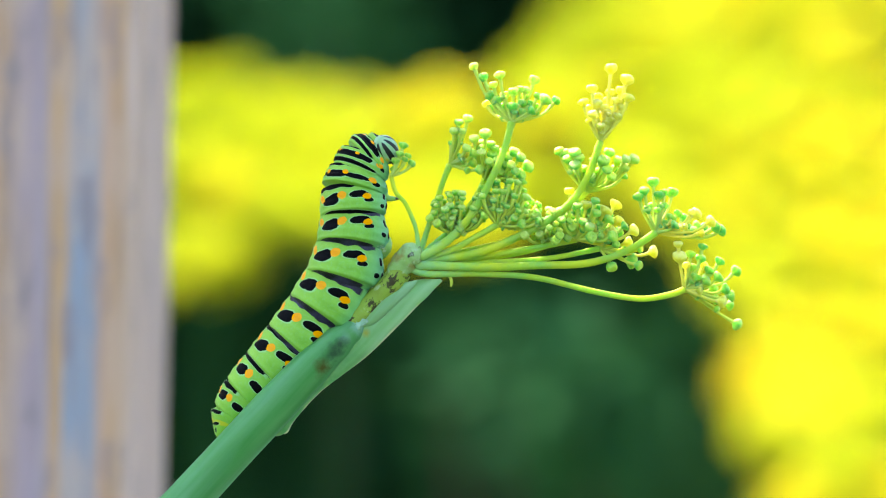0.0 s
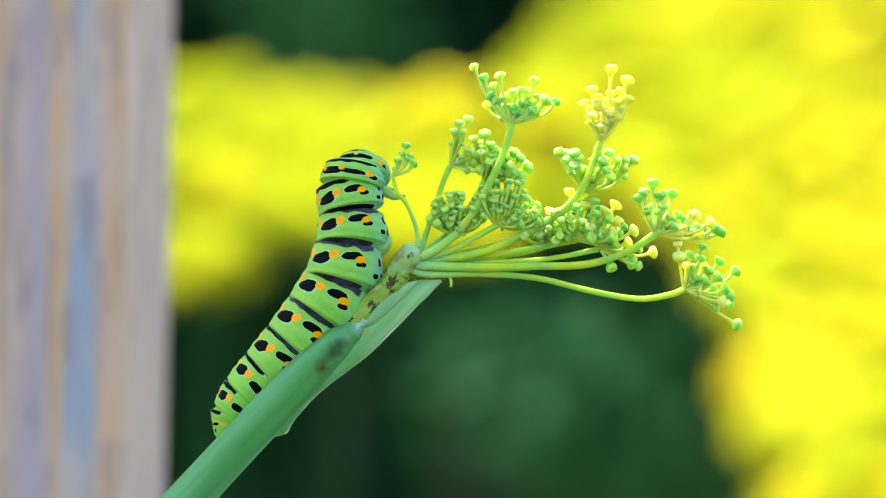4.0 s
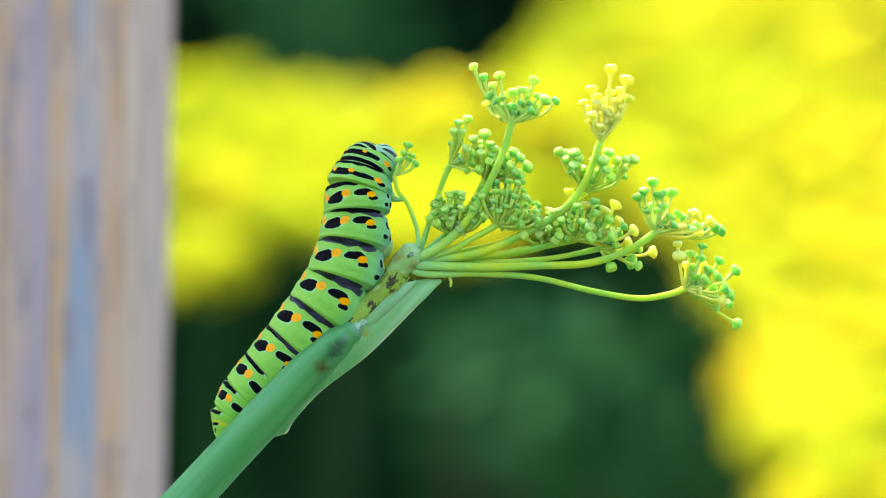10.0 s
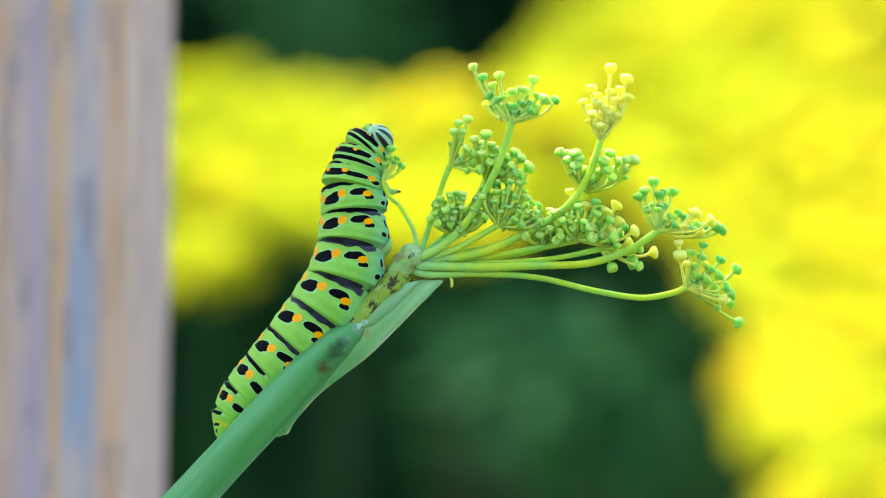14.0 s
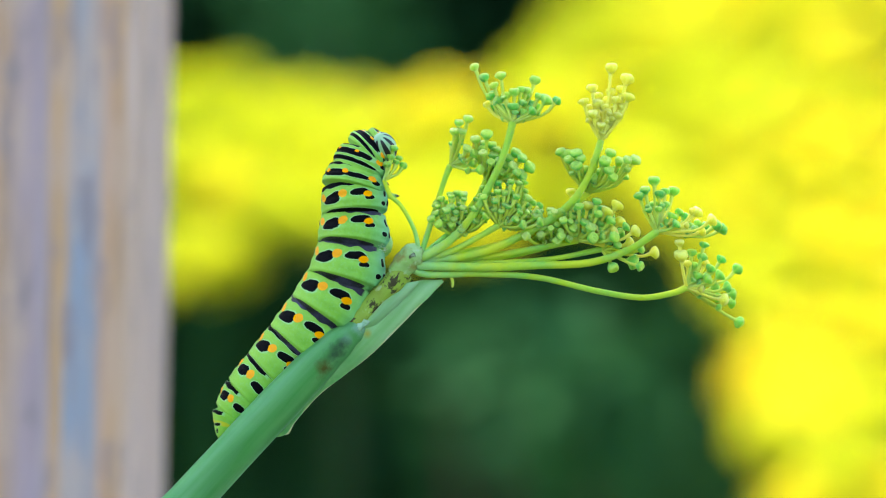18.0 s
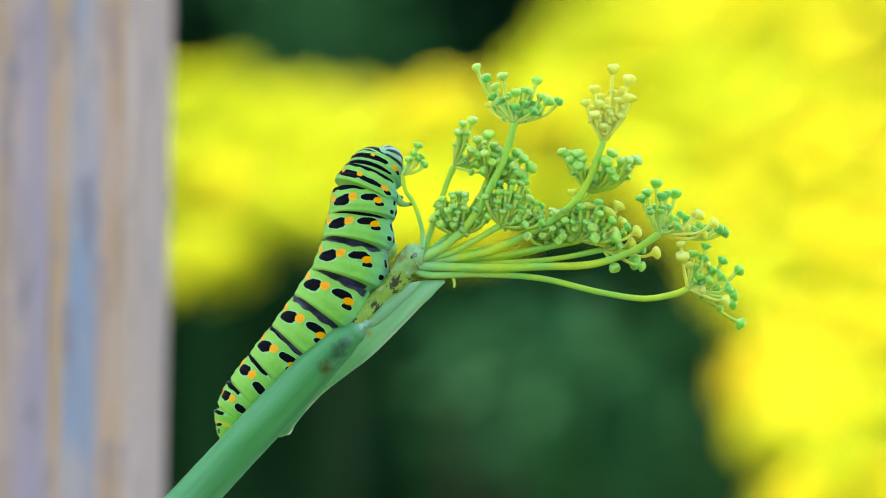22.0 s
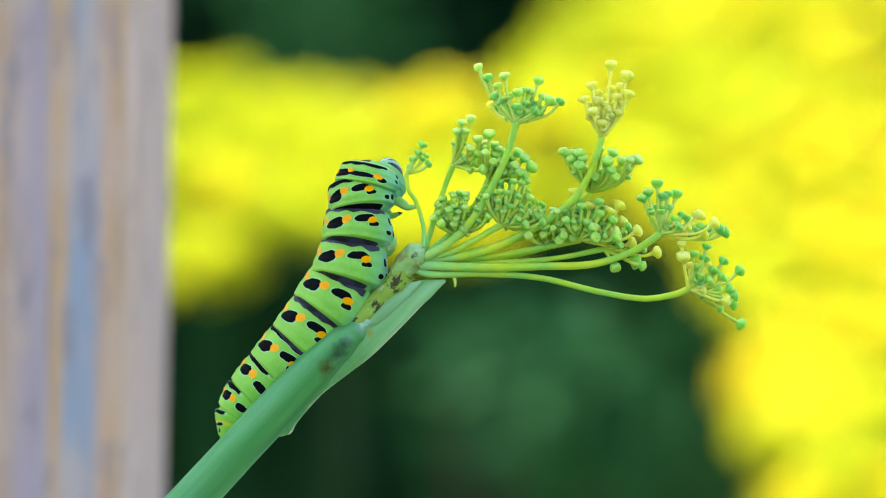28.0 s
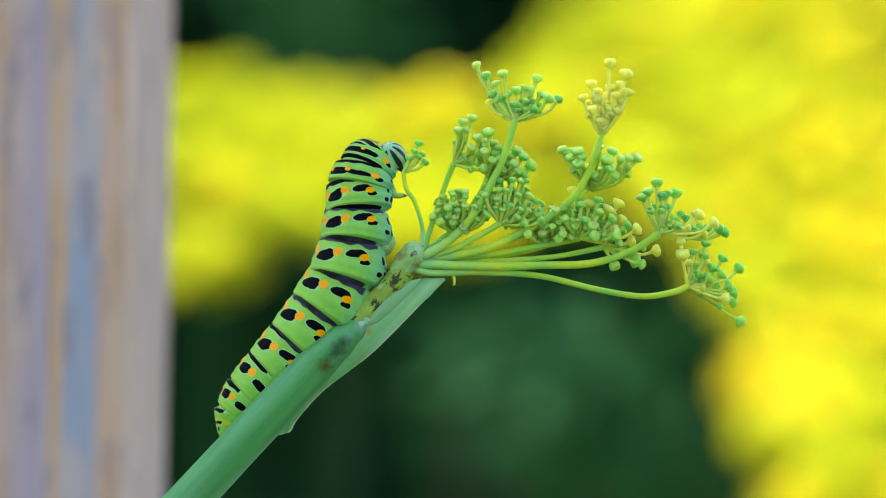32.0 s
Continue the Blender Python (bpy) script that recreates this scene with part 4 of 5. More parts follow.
    walk(RAYS["top"], [(t, pose(*own(HUB), 0, a, 0)) for t, a in ((0, 0.1), (1, 0.3), (2, -0.1), (3, 0.1), (3.5, 0.2), (5.5, 0.5), (6.5, 0.2), (7.5, 0.1), (8.5, 0.2), (9.5, 0.2), (10.5, 0.1), (11.5, 0.1), (12.5, -0.2), (13.5, -0.3), (14.5, -0.3), (16.5, -0.1), (17, -0.2), (18, -0.1), (19, -0.2), (20, -0.1), (21, -0), (22, 0), (23, 0.1), (24, 0.2), (25, 0.2), (25.5, 0.3), (27.5, 0.4), (28.5, 0.2), (29.5, 0), (30.5, -0), (31.5, -0), (32, -0))])
    # the fore part of the body reaches, bends and draws back
    walk(BODY["A5"], [(t, seat(x, y, 40, a, 5, s)) for t, x, y, a, s in ((0, 586, 528, 32.3, 0), (0.5, 584.8, 528, 32.3, 0), (1, 586, 528, 32.3, 0), (1.5, 584.6, 527.8, 31.8, 0), (2, 584.6, 528.6, 31.2, 0), (2.5, 584.9, 528.3, 31, 0), (3, 584.5, 528.2, 31.6, 0), (3.5, 585.1, 529, 32.1, 0), (5.5, 584.8, 528.4, 34, 0), (6, 585.1, 528, 34, 0), (6.5, 585.3, 528.4, 34, 0), (7, 585.1, 527.8, 33.9, 0), (7.5, 585.7, 528.2, 33.5, 0), (8, 585.8, 527.7, 33, 0), (8.5, 585.3, 528.2, 33, 0), (9, 585.7, 529.2, 33.5, 0), (9.5, 585.8, 528.1, 33.9, 0), (10, 586.3, 528.9, 33.9, 0), (10.5, 585.6, 528.5, 33.7, 0), (11, 586.2, 528.4, 33.6, 0), (11.5, 585.6, 529.3, 33.6, 0), (12, 586.2, 528.2, 33.4, 0), (12.5, 586.9, 528.1, 32.7, 0), (13, 586.8, 528, 32.3, 0), (13.5, 586.5, 528, 32.4, 0), (14, 586.4, 528.5, 32.9, 0), (14.5, 585.9, 528.7, 33.4, 0), (16.5, 586.6, 528.3, 32.4, 0), (17, 586.3, 529, 32.3, 0), (17.5, 585.8, 528.2, 32.2, 0), (18, 586.6, 528.2, 32.2, 0), (18.5, 586.2, 528.4, 32.6, 0), (19, 587.2, 527.9, 33.3, 0), (19.5, 586.9, 528.1, 33.8, 0), (20, 587.9, 527.7, 34.1, 0), (20.5, 587.7, 527.2, 34.3, 0), (21, 587.5, 527, 34.4, 0), (21.5, 587.8, 527.1, 34, 0), (22, 587.1, 527.6, 34, 0), (22.5, 586.4, 527.2, 34.5, 0), (23, 586.1, 527.8, 34.7, 0), (23.5, 586.1, 528.1, 34.6, 0), (24, 586.3, 528.4, 34.9, 0), (24.5, 585.7, 528.1, 35.3, 0), (25, 585.3, 528.1, 35.5, 0), (25.5, 586.1, 528.6, 35.5, 0), (27.5, 584.9, 528.8, 34.4, 0), (28, 584.9, 528, 34.4, 0), (28.5, 585.5, 527.4, 34.1, 0), (29, 584.8, 528.5, 33.9, 0), (29.5, 586.1, 528.2, 33.8, 0), (30, 585.9, 528, 33.6, 0), (30.5, 585.5, 527.6, 33.4, 0), (31, 585.1, 527.5, 33.6, 0), (31.5, 585.6, 528.3, 33.9, 0), (32, 584.8, 528.4, 34, 0))])
    walk(BODY["A4"], [(t, seat(x, y, 30, a, 9, s)) for t, x, y, a, s in ((0, 613, 467, 14.5, 0), (0.5, 613.4, 466.9, 14, 0), (1, 612.6, 467.5, 13.2, 0), (1.5, 612, 467.3, 12.4, 0), (2, 608.9, 468.1, 11.8, 0), (2.5, 609.9, 467.9, 11.8, 0), (3, 609.5, 467.8, 12.3, 0), (3.5, 610.9, 468.4, 12.7, 0), (5.5, 611.8, 469.4, 15.8, 0), (6, 612.6, 469.3, 16.7, 0), (6.5, 615.1, 466.6, 16.8, 0), (7, 613.5, 467.4, 16.2, 0), (7.5, 613.3, 467.1, 16, 0), (8, 612.5, 467.7, 16.2, 0), (8.5, 613.5, 468.2, 16.2, 0), (9, 614, 468.2, 16.2, 0), (9.5, 614.2, 466.9, 16.2, 0), (10, 614.8, 467.7, 16.2, 0), (10.5, 614, 467.4, 16.1, 0), (11, 613.9, 468, 15.7, 0), (11.5, 614.3, 468.7, 15.1, 0), (12, 613.4, 466, 14.6, 0), (12.5, 614, 467, 14.6, 0), (13, 613.6, 467.1, 14.9, 0), (13.5, 613.3, 466.4, 15.1, 0), (14, 613.4, 467.4, 14.9, 0), (14.5, 614, 466.5, 14.5, 0), (16.5, 612.8, 467.3, 14.4, 0), (17, 613.3, 468, 14.4, 0), (17.5, 612.8, 467.3, 14.4, 0), (18, 613.5, 467.3, 14.6, 0), (18.5, 613.8, 467.4, 15.1, 0), (19, 614.1, 466.8, 15.7, 0), (19.5, 615.3, 465.4, 16.2, 0), (20, 616.1, 466.5, 16.5, 0), (20.5, 616.9, 465.3, 16.7, 0), (21, 617.5, 465, 16.5, 0), (21.5, 616.3, 465.9, 16.2, 0), (22, 616.3, 466.4, 16.2, 0), (22.5, 614.9, 466.8, 16.6, 0), (23, 614.5, 466.6, 17.1, 0), (23.5, 614.5, 467.6, 17.2, 0), (24, 614.7, 467.9, 17.1, 0), (24.5, 614.2, 468.2, 17.2, 0), (25, 614, 468.2, 17.1, 0), (25.5, 614.8, 467.8, 16.7, 0), (27.5, 614, 467.8, 14.5, 0), (28, 614, 467.8, 14.4, 0), (28.5, 613, 468, 14.4, 0), (29, 612.2, 467.8, 14.5, 0), (29.5, 613.4, 467.5, 14.5, 0), (30, 613.2, 467.3, 14.5, 0), (30.5, 613.5, 467.8, 14.5, 0), (31, 612.4, 468.3, 14.5, 0), (31.5, 612.9, 467.5, 14.5, 0), (32, 612.2, 467.5, 14.5, 0))])
    walk(BODY["A3"], [(t, seat(x, y, 24, a, 12, s)) for t, x, y, a, s in ((0, 623.5, 410, 5.5, 0), (0.5, 622.2, 410, 5.4, 0), (1, 622.2, 409.7, 4.7, 0), (1.5, 621.1, 408.4, 3, 0), (2, 614.4, 408.1, 1.3, 0), (2.5, 616.3, 407.7, 0.8, 0), (3, 616.7, 407.6, 1.2, 0), (3.5, 621.9, 406.7, 1.7, 0), (5.5, 622.8, 408.1, 5.2, 0), (6, 627.2, 408.4, 7.1, 0), (6.5, 632.3, 409.2, 8.9, 0), (7, 626.6, 409.6, 9.3, 0), (7.5, 626.5, 408.4, 8.7, 0), (8, 625.8, 409.6, 8.4, 0), (8.5, 626.7, 409.4, 8.7, 0), (9, 627.1, 409.5, 9, 0), (9.5, 627.4, 408.3, 9.1, 0), (10, 627.9, 409.1, 9.1, 0), (10.5, 627.1, 408.8, 9, 0), (11, 627, 409.4, 8.6, 0), (11.5, 626, 409.9, 7.8, 0), (12, 625.2, 407.1, 6.9, 0), (12.5, 623.5, 407.1, 6.2, 0), (13, 623.4, 407, 5.8, 0), (13.5, 623.1, 407, 5.8, 0), (14, 623.1, 407.4, 6.3, 0), (14.5, 623.4, 407.5, 6.7, 0), (16.5, 621.6, 407.2, 5.7, 0), (17, 622.2, 407.9, 5.7, 0), (17.5, 621.6, 407.2, 5.7, 0), (18, 622.4, 407.2, 5.8, 0), (18.5, 623.6, 407.3, 6.1, 0), (19, 624.8, 406.7, 6.4, 0), (19.5, 625.2, 406, 6.7, 0), (20, 628.3, 406.5, 7.6, 0), (20.5, 629.5, 407.2, 9, 0), (21, 629.6, 407.4, 10.3, 0), (21.5, 628.1, 408.6, 10.9, 0), (22, 628.9, 409.1, 11, 0), (22.5, 627.6, 409.3, 11, 0), (23, 628.1, 409.9, 11.2, 0), (23.5, 628, 409.5, 11.4, 0), (24, 629, 409.7, 11.6, 0), (24.5, 628.6, 409.9, 11.2, 0), (25, 627.8, 409.6, 10.4, 0), (25.5, 628, 409.2, 9.8, 0), (27.5, 625.4, 406, 5.1, 0), (28, 625.4, 406, 5.1, 0), (28.5, 623.7, 406.2, 4.8, 0), (29, 624.5, 406.6, 4.6, 0), (29.5, 625, 407.2, 4.8, 0), (30, 624.6, 407.1, 5.1, 0), (30.5, 625.6, 406.1, 5.2, 0), (31, 624.6, 406.6, 5.3, 0), (31.5, 624.3, 407.4, 5.3, 0), (32, 624.3, 407.4, 5.4, 0))])
    walk(BODY["A2"], [(t, seat(x, y, 21, a, 12, s)) for t, x, y, a, s in ((0, 625, 361, -2.5, -0), (0.5, 623.9, 360.3, -3.5, -0), (1, 620.9, 359, -5, -0), (1.5, 616.9, 356.3, -7.5, -0), (2, 605.5, 353, -9.5, -0), (2.5, 609.7, 355.8, -9.9, -0), (3, 611.9, 354.8, -10.3, -0), (3.5, 616.6, 353.1, -11.1, -0), (5.5, 624, 351.5, -7.9, -4), (6, 636, 355.2, -2.9, -4), (6.5, 643.9, 361, 0.7, -3), (7, 634.7, 358.3, 0.1, -2), (7.5, 632, 356.8, -1.5, -0), (8, 630.3, 357.4, -2.5, -0), (8.5, 631.5, 357.2, -3, -0), (9, 632.6, 357.9, -2.5, -0), (9.5, 632.8, 358.1, -2, -0), (10, 633.3, 357.3, -2, -0), (10.5, 631.8, 357.1, -2, -0), (11, 632.3, 357.8, -2, -0), (11.5, 631.2, 358, -3, -0), (12, 626, 355.7, -5, -0), (12.5, 624.4, 355.3, -6, -0), (13, 624, 355.2, -5.5, -0), (13.5, 624.3, 355.9, -4.5, -0), (14, 625.1, 356.2, -4.4, -0), (14.5, 624.3, 356.2, -5.4, -0), (16.5, 621.6, 354.1, -6, -0), (17, 622.8, 354.7, -5.5, -0), (17.5, 622, 354.6, -4.5, -0), (18, 624.3, 356.1, -3.9, -0), (18.5, 626.3, 357.6, -3.9, -0), (19, 628.3, 356.1, -3.9, -0), (19.5, 626.3, 355.9, -2.9, -0), (20, 632.3, 359.7, -0.9, -0), (20.5, 635.1, 360.5, 0.7, -0), (21, 636, 361.5, 2.2, -0), (21.5, 635.2, 363.1, 3.7, -0), (22, 637.5, 363.6, 4.1, -0), (22.5, 636.9, 362.3, 4.1, -0), (23, 637.6, 362.9, 3.6, -0), (23.5, 636.2, 361.7, 2.4, -0), (24, 637.5, 359.9, 1.4, -0), (24.5, 636.5, 357.3, 0, -0), (25, 634.7, 356.9, -2, -0), (25.5, 633.6, 353.7, -3.6, -1), (27.5, 633.4, 350.4, -10.1, -9), (28, 632.2, 350.4, -9.5, -9), (28.5, 629.9, 349.7, -8.6, -8), (29, 629.4, 351, -8, -6), (29.5, 629.8, 350.6, -7.5, -5), (30, 631.1, 352.6, -6.5, -5), (30.5, 630.4, 351.6, -6.5, -4), (31, 628.1, 351.4, -7.5, -4), (31.5, 628.2, 352.1, -7, -4), (32, 629.7, 353.4, -5, -4))])
    walk(BODY["A1"], [(t, seat(x, y, d, a, b, s)) for t, x, y, a, d, b, s in ((0, 628, 321.5, 13, 20, 12, -0), (0.5, 626.2, 320.9, 12, 20, 12, -0), (1, 622.6, 318.7, 10, 20, 12, -0), (1.5, 618.4, 315, 9, 20, 12, -0), (2, 605.2, 310.7, 8, 20, 12, -0), (2.5, 610, 315, 8, 20, 12, -0), (3, 612.1, 314, 8, 20, 12, -0), (3.5, 619.7, 311.5, 8, 20, 12, -0), (5.5, 635.7, 316.6, 12, 20, 12, -8), (6, 649.6, 319.1, 14, 20, 12, -8), (6.5, 656.4, 324.6, 15, 20, 12, -6), (7, 643, 321, 16, 20, 12, -3), (7.5, 637.9, 317.8, 15, 20, 12, -1), (8, 636.3, 316.8, 15, 20, 12, -0), (8.5, 637.2, 316.4, 16, 20, 12, -0), (9, 637.5, 317.9, 16, 20, 12, -0), (9.5, 638.6, 318.2, 16, 20, 12, -0), (10, 638.3, 318.9, 16, 20, 12, -0), (10.5, 637.5, 318.7, 16, 20, 12, -0), (11, 636.6, 319.5, 15, 20, 12, -0), (11.5, 634.9, 318.8, 14, 20, 12, -0), (12, 627.2, 315.7, 13, 20, 12, -0), (12.5, 624.7, 315.9, 13, 20, 12, -0), (13, 624.4, 315.2, 13, 20, 12, -0), (13.5, 625.7, 315.9, 13, 20, 12, -0), (14, 625.8, 317, 13, 20, 12, -0), (14.5, 624.9, 314.7, 12, 20, 12, -0), (16.5, 621.7, 313.1, 11, 20, 12, -0), (17, 623, 313.9, 11, 20, 12, -0), (17.5, 622.4, 314.6, 12, 20, 12, -0), (18, 625.1, 318.2, 13, 20, 12, -0), (18.5, 626.8, 318.9, 14, 20, 12, -0), (19, 628.9, 318.1, 15, 20, 12, -0), (19.5, 627.4, 317.2, 17, 20, 12, -0), (20, 636.1, 321.6, 19, 20, 12, -0), (20.5, 637.9, 324.6, 22, 20, 12, -0), (21, 639.6, 326.5, 24, 20, 12, -0), (21.5, 643.5, 327.4, 24, 20, 12, -0), (22, 644.4, 326.4, 24, 20, 12, -0), (22.5, 645.5, 323.7, 24, 20, 12, -0), (23, 646.1, 324.2, 23, 20, 12, -0), (23.5, 643.4, 321.6, 22, 20, 12, -0), (24, 644.8, 320.6, 20, 20, 12, -0), (24.5, 644.6, 321, 18, 20, 12, -0), (25, 642.3, 319.6, 17, 20, 12, -1), (25.5, 641.8, 317.2, 15, 20, 12, -2), (27.5, 645.4, 317.5, 9, 20, 12, -16), (28, 643.6, 316.8, 9, 20, 12, -15), (28.5, 639.5, 315.5, 8, 20, 12, -13), (29, 636.5, 315.3, 8, 20, 12, -11), (29.5, 634.8, 313.5, 9, 20, 12, -9), (30, 634.3, 314.7, 9, 20, 12, -8), (30.5, 632.5, 314.4, 10, 20, 12, -8), (31, 632.1, 313.4, 10, 20, 12, -8), (31.5, 632.3, 315.6, 10, 20, 12, -8), (32, 633.2, 317.2, 10, 20, 12, -7))])
    walk(BODY["T3"], [(t, seat(x, y, d, a, b, s)) for t, x, y, a, d, b, s in ((0, 641, 292, 24, 20, 12, -0), (0.5, 637.5, 293, 23, 20, 12, -0), (1, 633.9, 289.2, 22, 20, 12, -0), (1.5, 629, 286.6, 21, 20, 12, -0), (2, 614.7, 282, 20, 24, 15, -0), (2.5, 626.2, 292.6, 17, 35, 24, -0), (3, 632.9, 304.4, 12, 43, 30, -0), (3.5, 638.6, 301.3, 11, 46, 32, -0), (5.5, 648.9, 320, 10, 46, 32, -8), (6, 670.4, 314.2, 11, 45, 31, -8), (6.5, 678.5, 309.4, 15, 41, 29, -6), (7, 659.3, 296.6, 20, 34, 24, -3), (7.5, 650.2, 291.8, 22, 30, 21, -1), (8, 649.3, 291.2, 23, 29, 20, -0), (8.5, 650.6, 290.4, 24, 26, 18, -0), (9, 650.6, 291.3, 25, 23, 15, -0), (9.5, 651.3, 291.7, 25, 24, 16, -0), (10, 652.7, 294, 23, 29, 20, -0), (10.5, 653.2, 294.1, 23, 30, 20, -0), (11, 649.4, 293, 23, 24, 16, -0), (11.5, 646.6, 288, 21, 21, 12, -0), (12, 637.5, 284.5, 19, 20, 12, -0), (12.5, 635.2, 282.7, 18, 20, 12, -0), (13, 635.1, 282.4, 19, 20, 12, -0), (13.5, 638.7, 283.3, 20, 20, 12, -0), (14, 638.3, 283.5, 19, 20, 12, -0), (14.5, 635, 281, 17, 20, 12, -0), (16.5, 632.7, 281.6, 19, 20, 12, -0), (17, 634.8, 281.6, 20, 20, 12, -0), (17.5, 635.4, 281.9, 21, 20, 12, -0), (18, 638.1, 286.7, 23, 20, 12, -0), (18.5, 640.1, 290, 24, 21, 13, -0), (19, 641.6, 291.6, 25, 24, 15, -0), (19.5, 642.6, 292.3, 24, 29, 20, -0), (20, 650.3, 296.1, 26, 28, 19, -0), (20.5, 653.6, 299.1, 28, 25, 17, -0), (21, 656.3, 301.5, 29, 27, 18, -0), (21.5, 662.9, 303.6, 27, 30, 21, -0), (22, 659.6, 301.8, 23, 34, 24, -0), (22.5, 666, 313.2, 16, 40, 28, -0), (23, 664.6, 306.1, 15, 42, 29, -0), (23.5, 660.8, 307, 14, 43, 30, -0), (24, 660.4, 308.6, 12, 44, 31, -0), (24.5, 658.9, 314.5, 11, 46, 32, -0), (25, 656.6, 314.5, 10, 46, 32, -1), (25.5, 656.6, 319, 10, 46, 32, -2), (27.5, 665.5, 325.2, 10, 46, 32, -16), (28, 663.4, 323.2, 10, 46, 32, -15), (28.5, 663.5, 310.5, 11, 45, 32, -13), (29, 659.3, 300.2, 14, 43, 30, -11), (29.5, 656, 292.4, 17, 39, 27, -9), (30, 650.7, 291.1, 18, 37, 26, -8), (30.5, 654.1, 294.4, 17, 39, 27, -8), (31, 659.7, 298.7, 15, 42, 29, -8), (31.5, 655, 297, 18, 38, 26, -8), (32, 649.1, 291.2, 22, 30, 20, -7))])
    walk(BODY["T2"], [(t, seat(x, y, d, a, b, s)) for t, x, y, a, d, b, s in ((0, 656.9, 272.9, 54, 20, 11, -0), (0.5, 650.6, 276.8, 54, 20, 11, -0), (1, 648.8, 270.5, 54, 20, 11, -0), (1.5, 643.1, 270.2, 54, 20, 11, -0), (2, 626.8, 264.6, 49, 28, 17, -0), (2.5, 634.4, 287.2, 37, 47, 32, -0), (3, 639.4, 298.5, 25, 62, 43, -0), (3.5, 643.3, 295.5, 21, 65, 45, -0), (5.5, 637.8, 314, 20, 66, 46, -5), (6, 666.5, 308.2, 21, 65, 45, -5), (6.5, 679.2, 304.2, 29, 58, 40, -4), (7, 665, 289.9, 42, 47, 32, -2), (7.5, 657.5, 282, 49, 40, 27, -0), (8, 657.2, 282.5, 51, 38, 25, -0), (8.5, 660.5, 280.6, 53, 33, 21, -0), (9, 662.7, 278.5, 54, 26, 16, -0), (9.5, 661.9, 279.6, 52, 29, 18, -0), (10, 660.6, 286.4, 49, 38, 26, -0), (10.5, 662.1, 287.2, 49, 39, 26, -0), (11, 660.3, 281, 49, 28, 17, -0), (11.5, 659.3, 265.7, 45, 21, 12, -0), (12, 648.1, 261.6, 39, 20, 11, -0), (12.5, 646.3, 256.2, 37, 20, 11, -0), (13, 646.6, 256.8, 39, 20, 11, -0), (13.5, 655, 258.5, 44, 20, 11, -0), (14, 653.9, 257.2, 42, 20, 11, -0), (14.5, 645.9, 253.6, 37, 20, 11, -0), (16.5, 646.4, 259, 46, 20, 11, -0), (17, 650.5, 257.7, 47, 20, 11, -0), (17.5, 653.3, 257.8, 49, 20, 11, -0), (18, 654.6, 264.2, 51, 20, 11, -0), (18.5, 656.3, 272.2, 55, 21, 12, -0), (19, 653.5, 280, 54, 28, 17, -0), (19.5, 651.8, 284.9, 51, 37, 24, -0), (20, 659, 286.5, 51, 36, 24, -0), (20.5, 665.1, 288.5, 54, 31, 19, -0), (21, 667.2, 292.1, 52, 33, 21, -0), (21.5, 673.8, 296.6, 49, 40, 26, -0), (22, 666.7, 293, 41, 47, 32, -0), (22.5, 668.3, 307.5, 30, 56, 39, -0), (23, 667.8, 301.1, 27, 60, 42, -0), (23.5, 661.5, 301.7, 26, 61, 42, -0), (24, 659.1, 303, 23, 64, 44, -0), (24.5, 655.8, 308.5, 21, 65, 46, -0), (25, 653.1, 308.5, 20, 66, 46, -0), (25.5, 652.4, 313, 20, 66, 46, -2), (27.5, 652.8, 319.2, 20, 66, 46, -10), (28, 651.4, 317.2, 20, 66, 46, -10), (28.5, 658.1, 304.5, 21, 65, 45, -8), (29, 657.1, 294.9, 26, 61, 42, -7), (29.5, 657.9, 287.3, 34, 55, 38, -6), (30, 650.9, 285.3, 37, 52, 36, -5), (30.5, 656.5, 289.4, 33, 56, 38, -5), (31, 665.2, 293.4, 28, 59, 41, -5), (31.5, 658, 291.9, 34, 52, 36, -5), (32, 656, 283, 46, 38, 25, -4))])
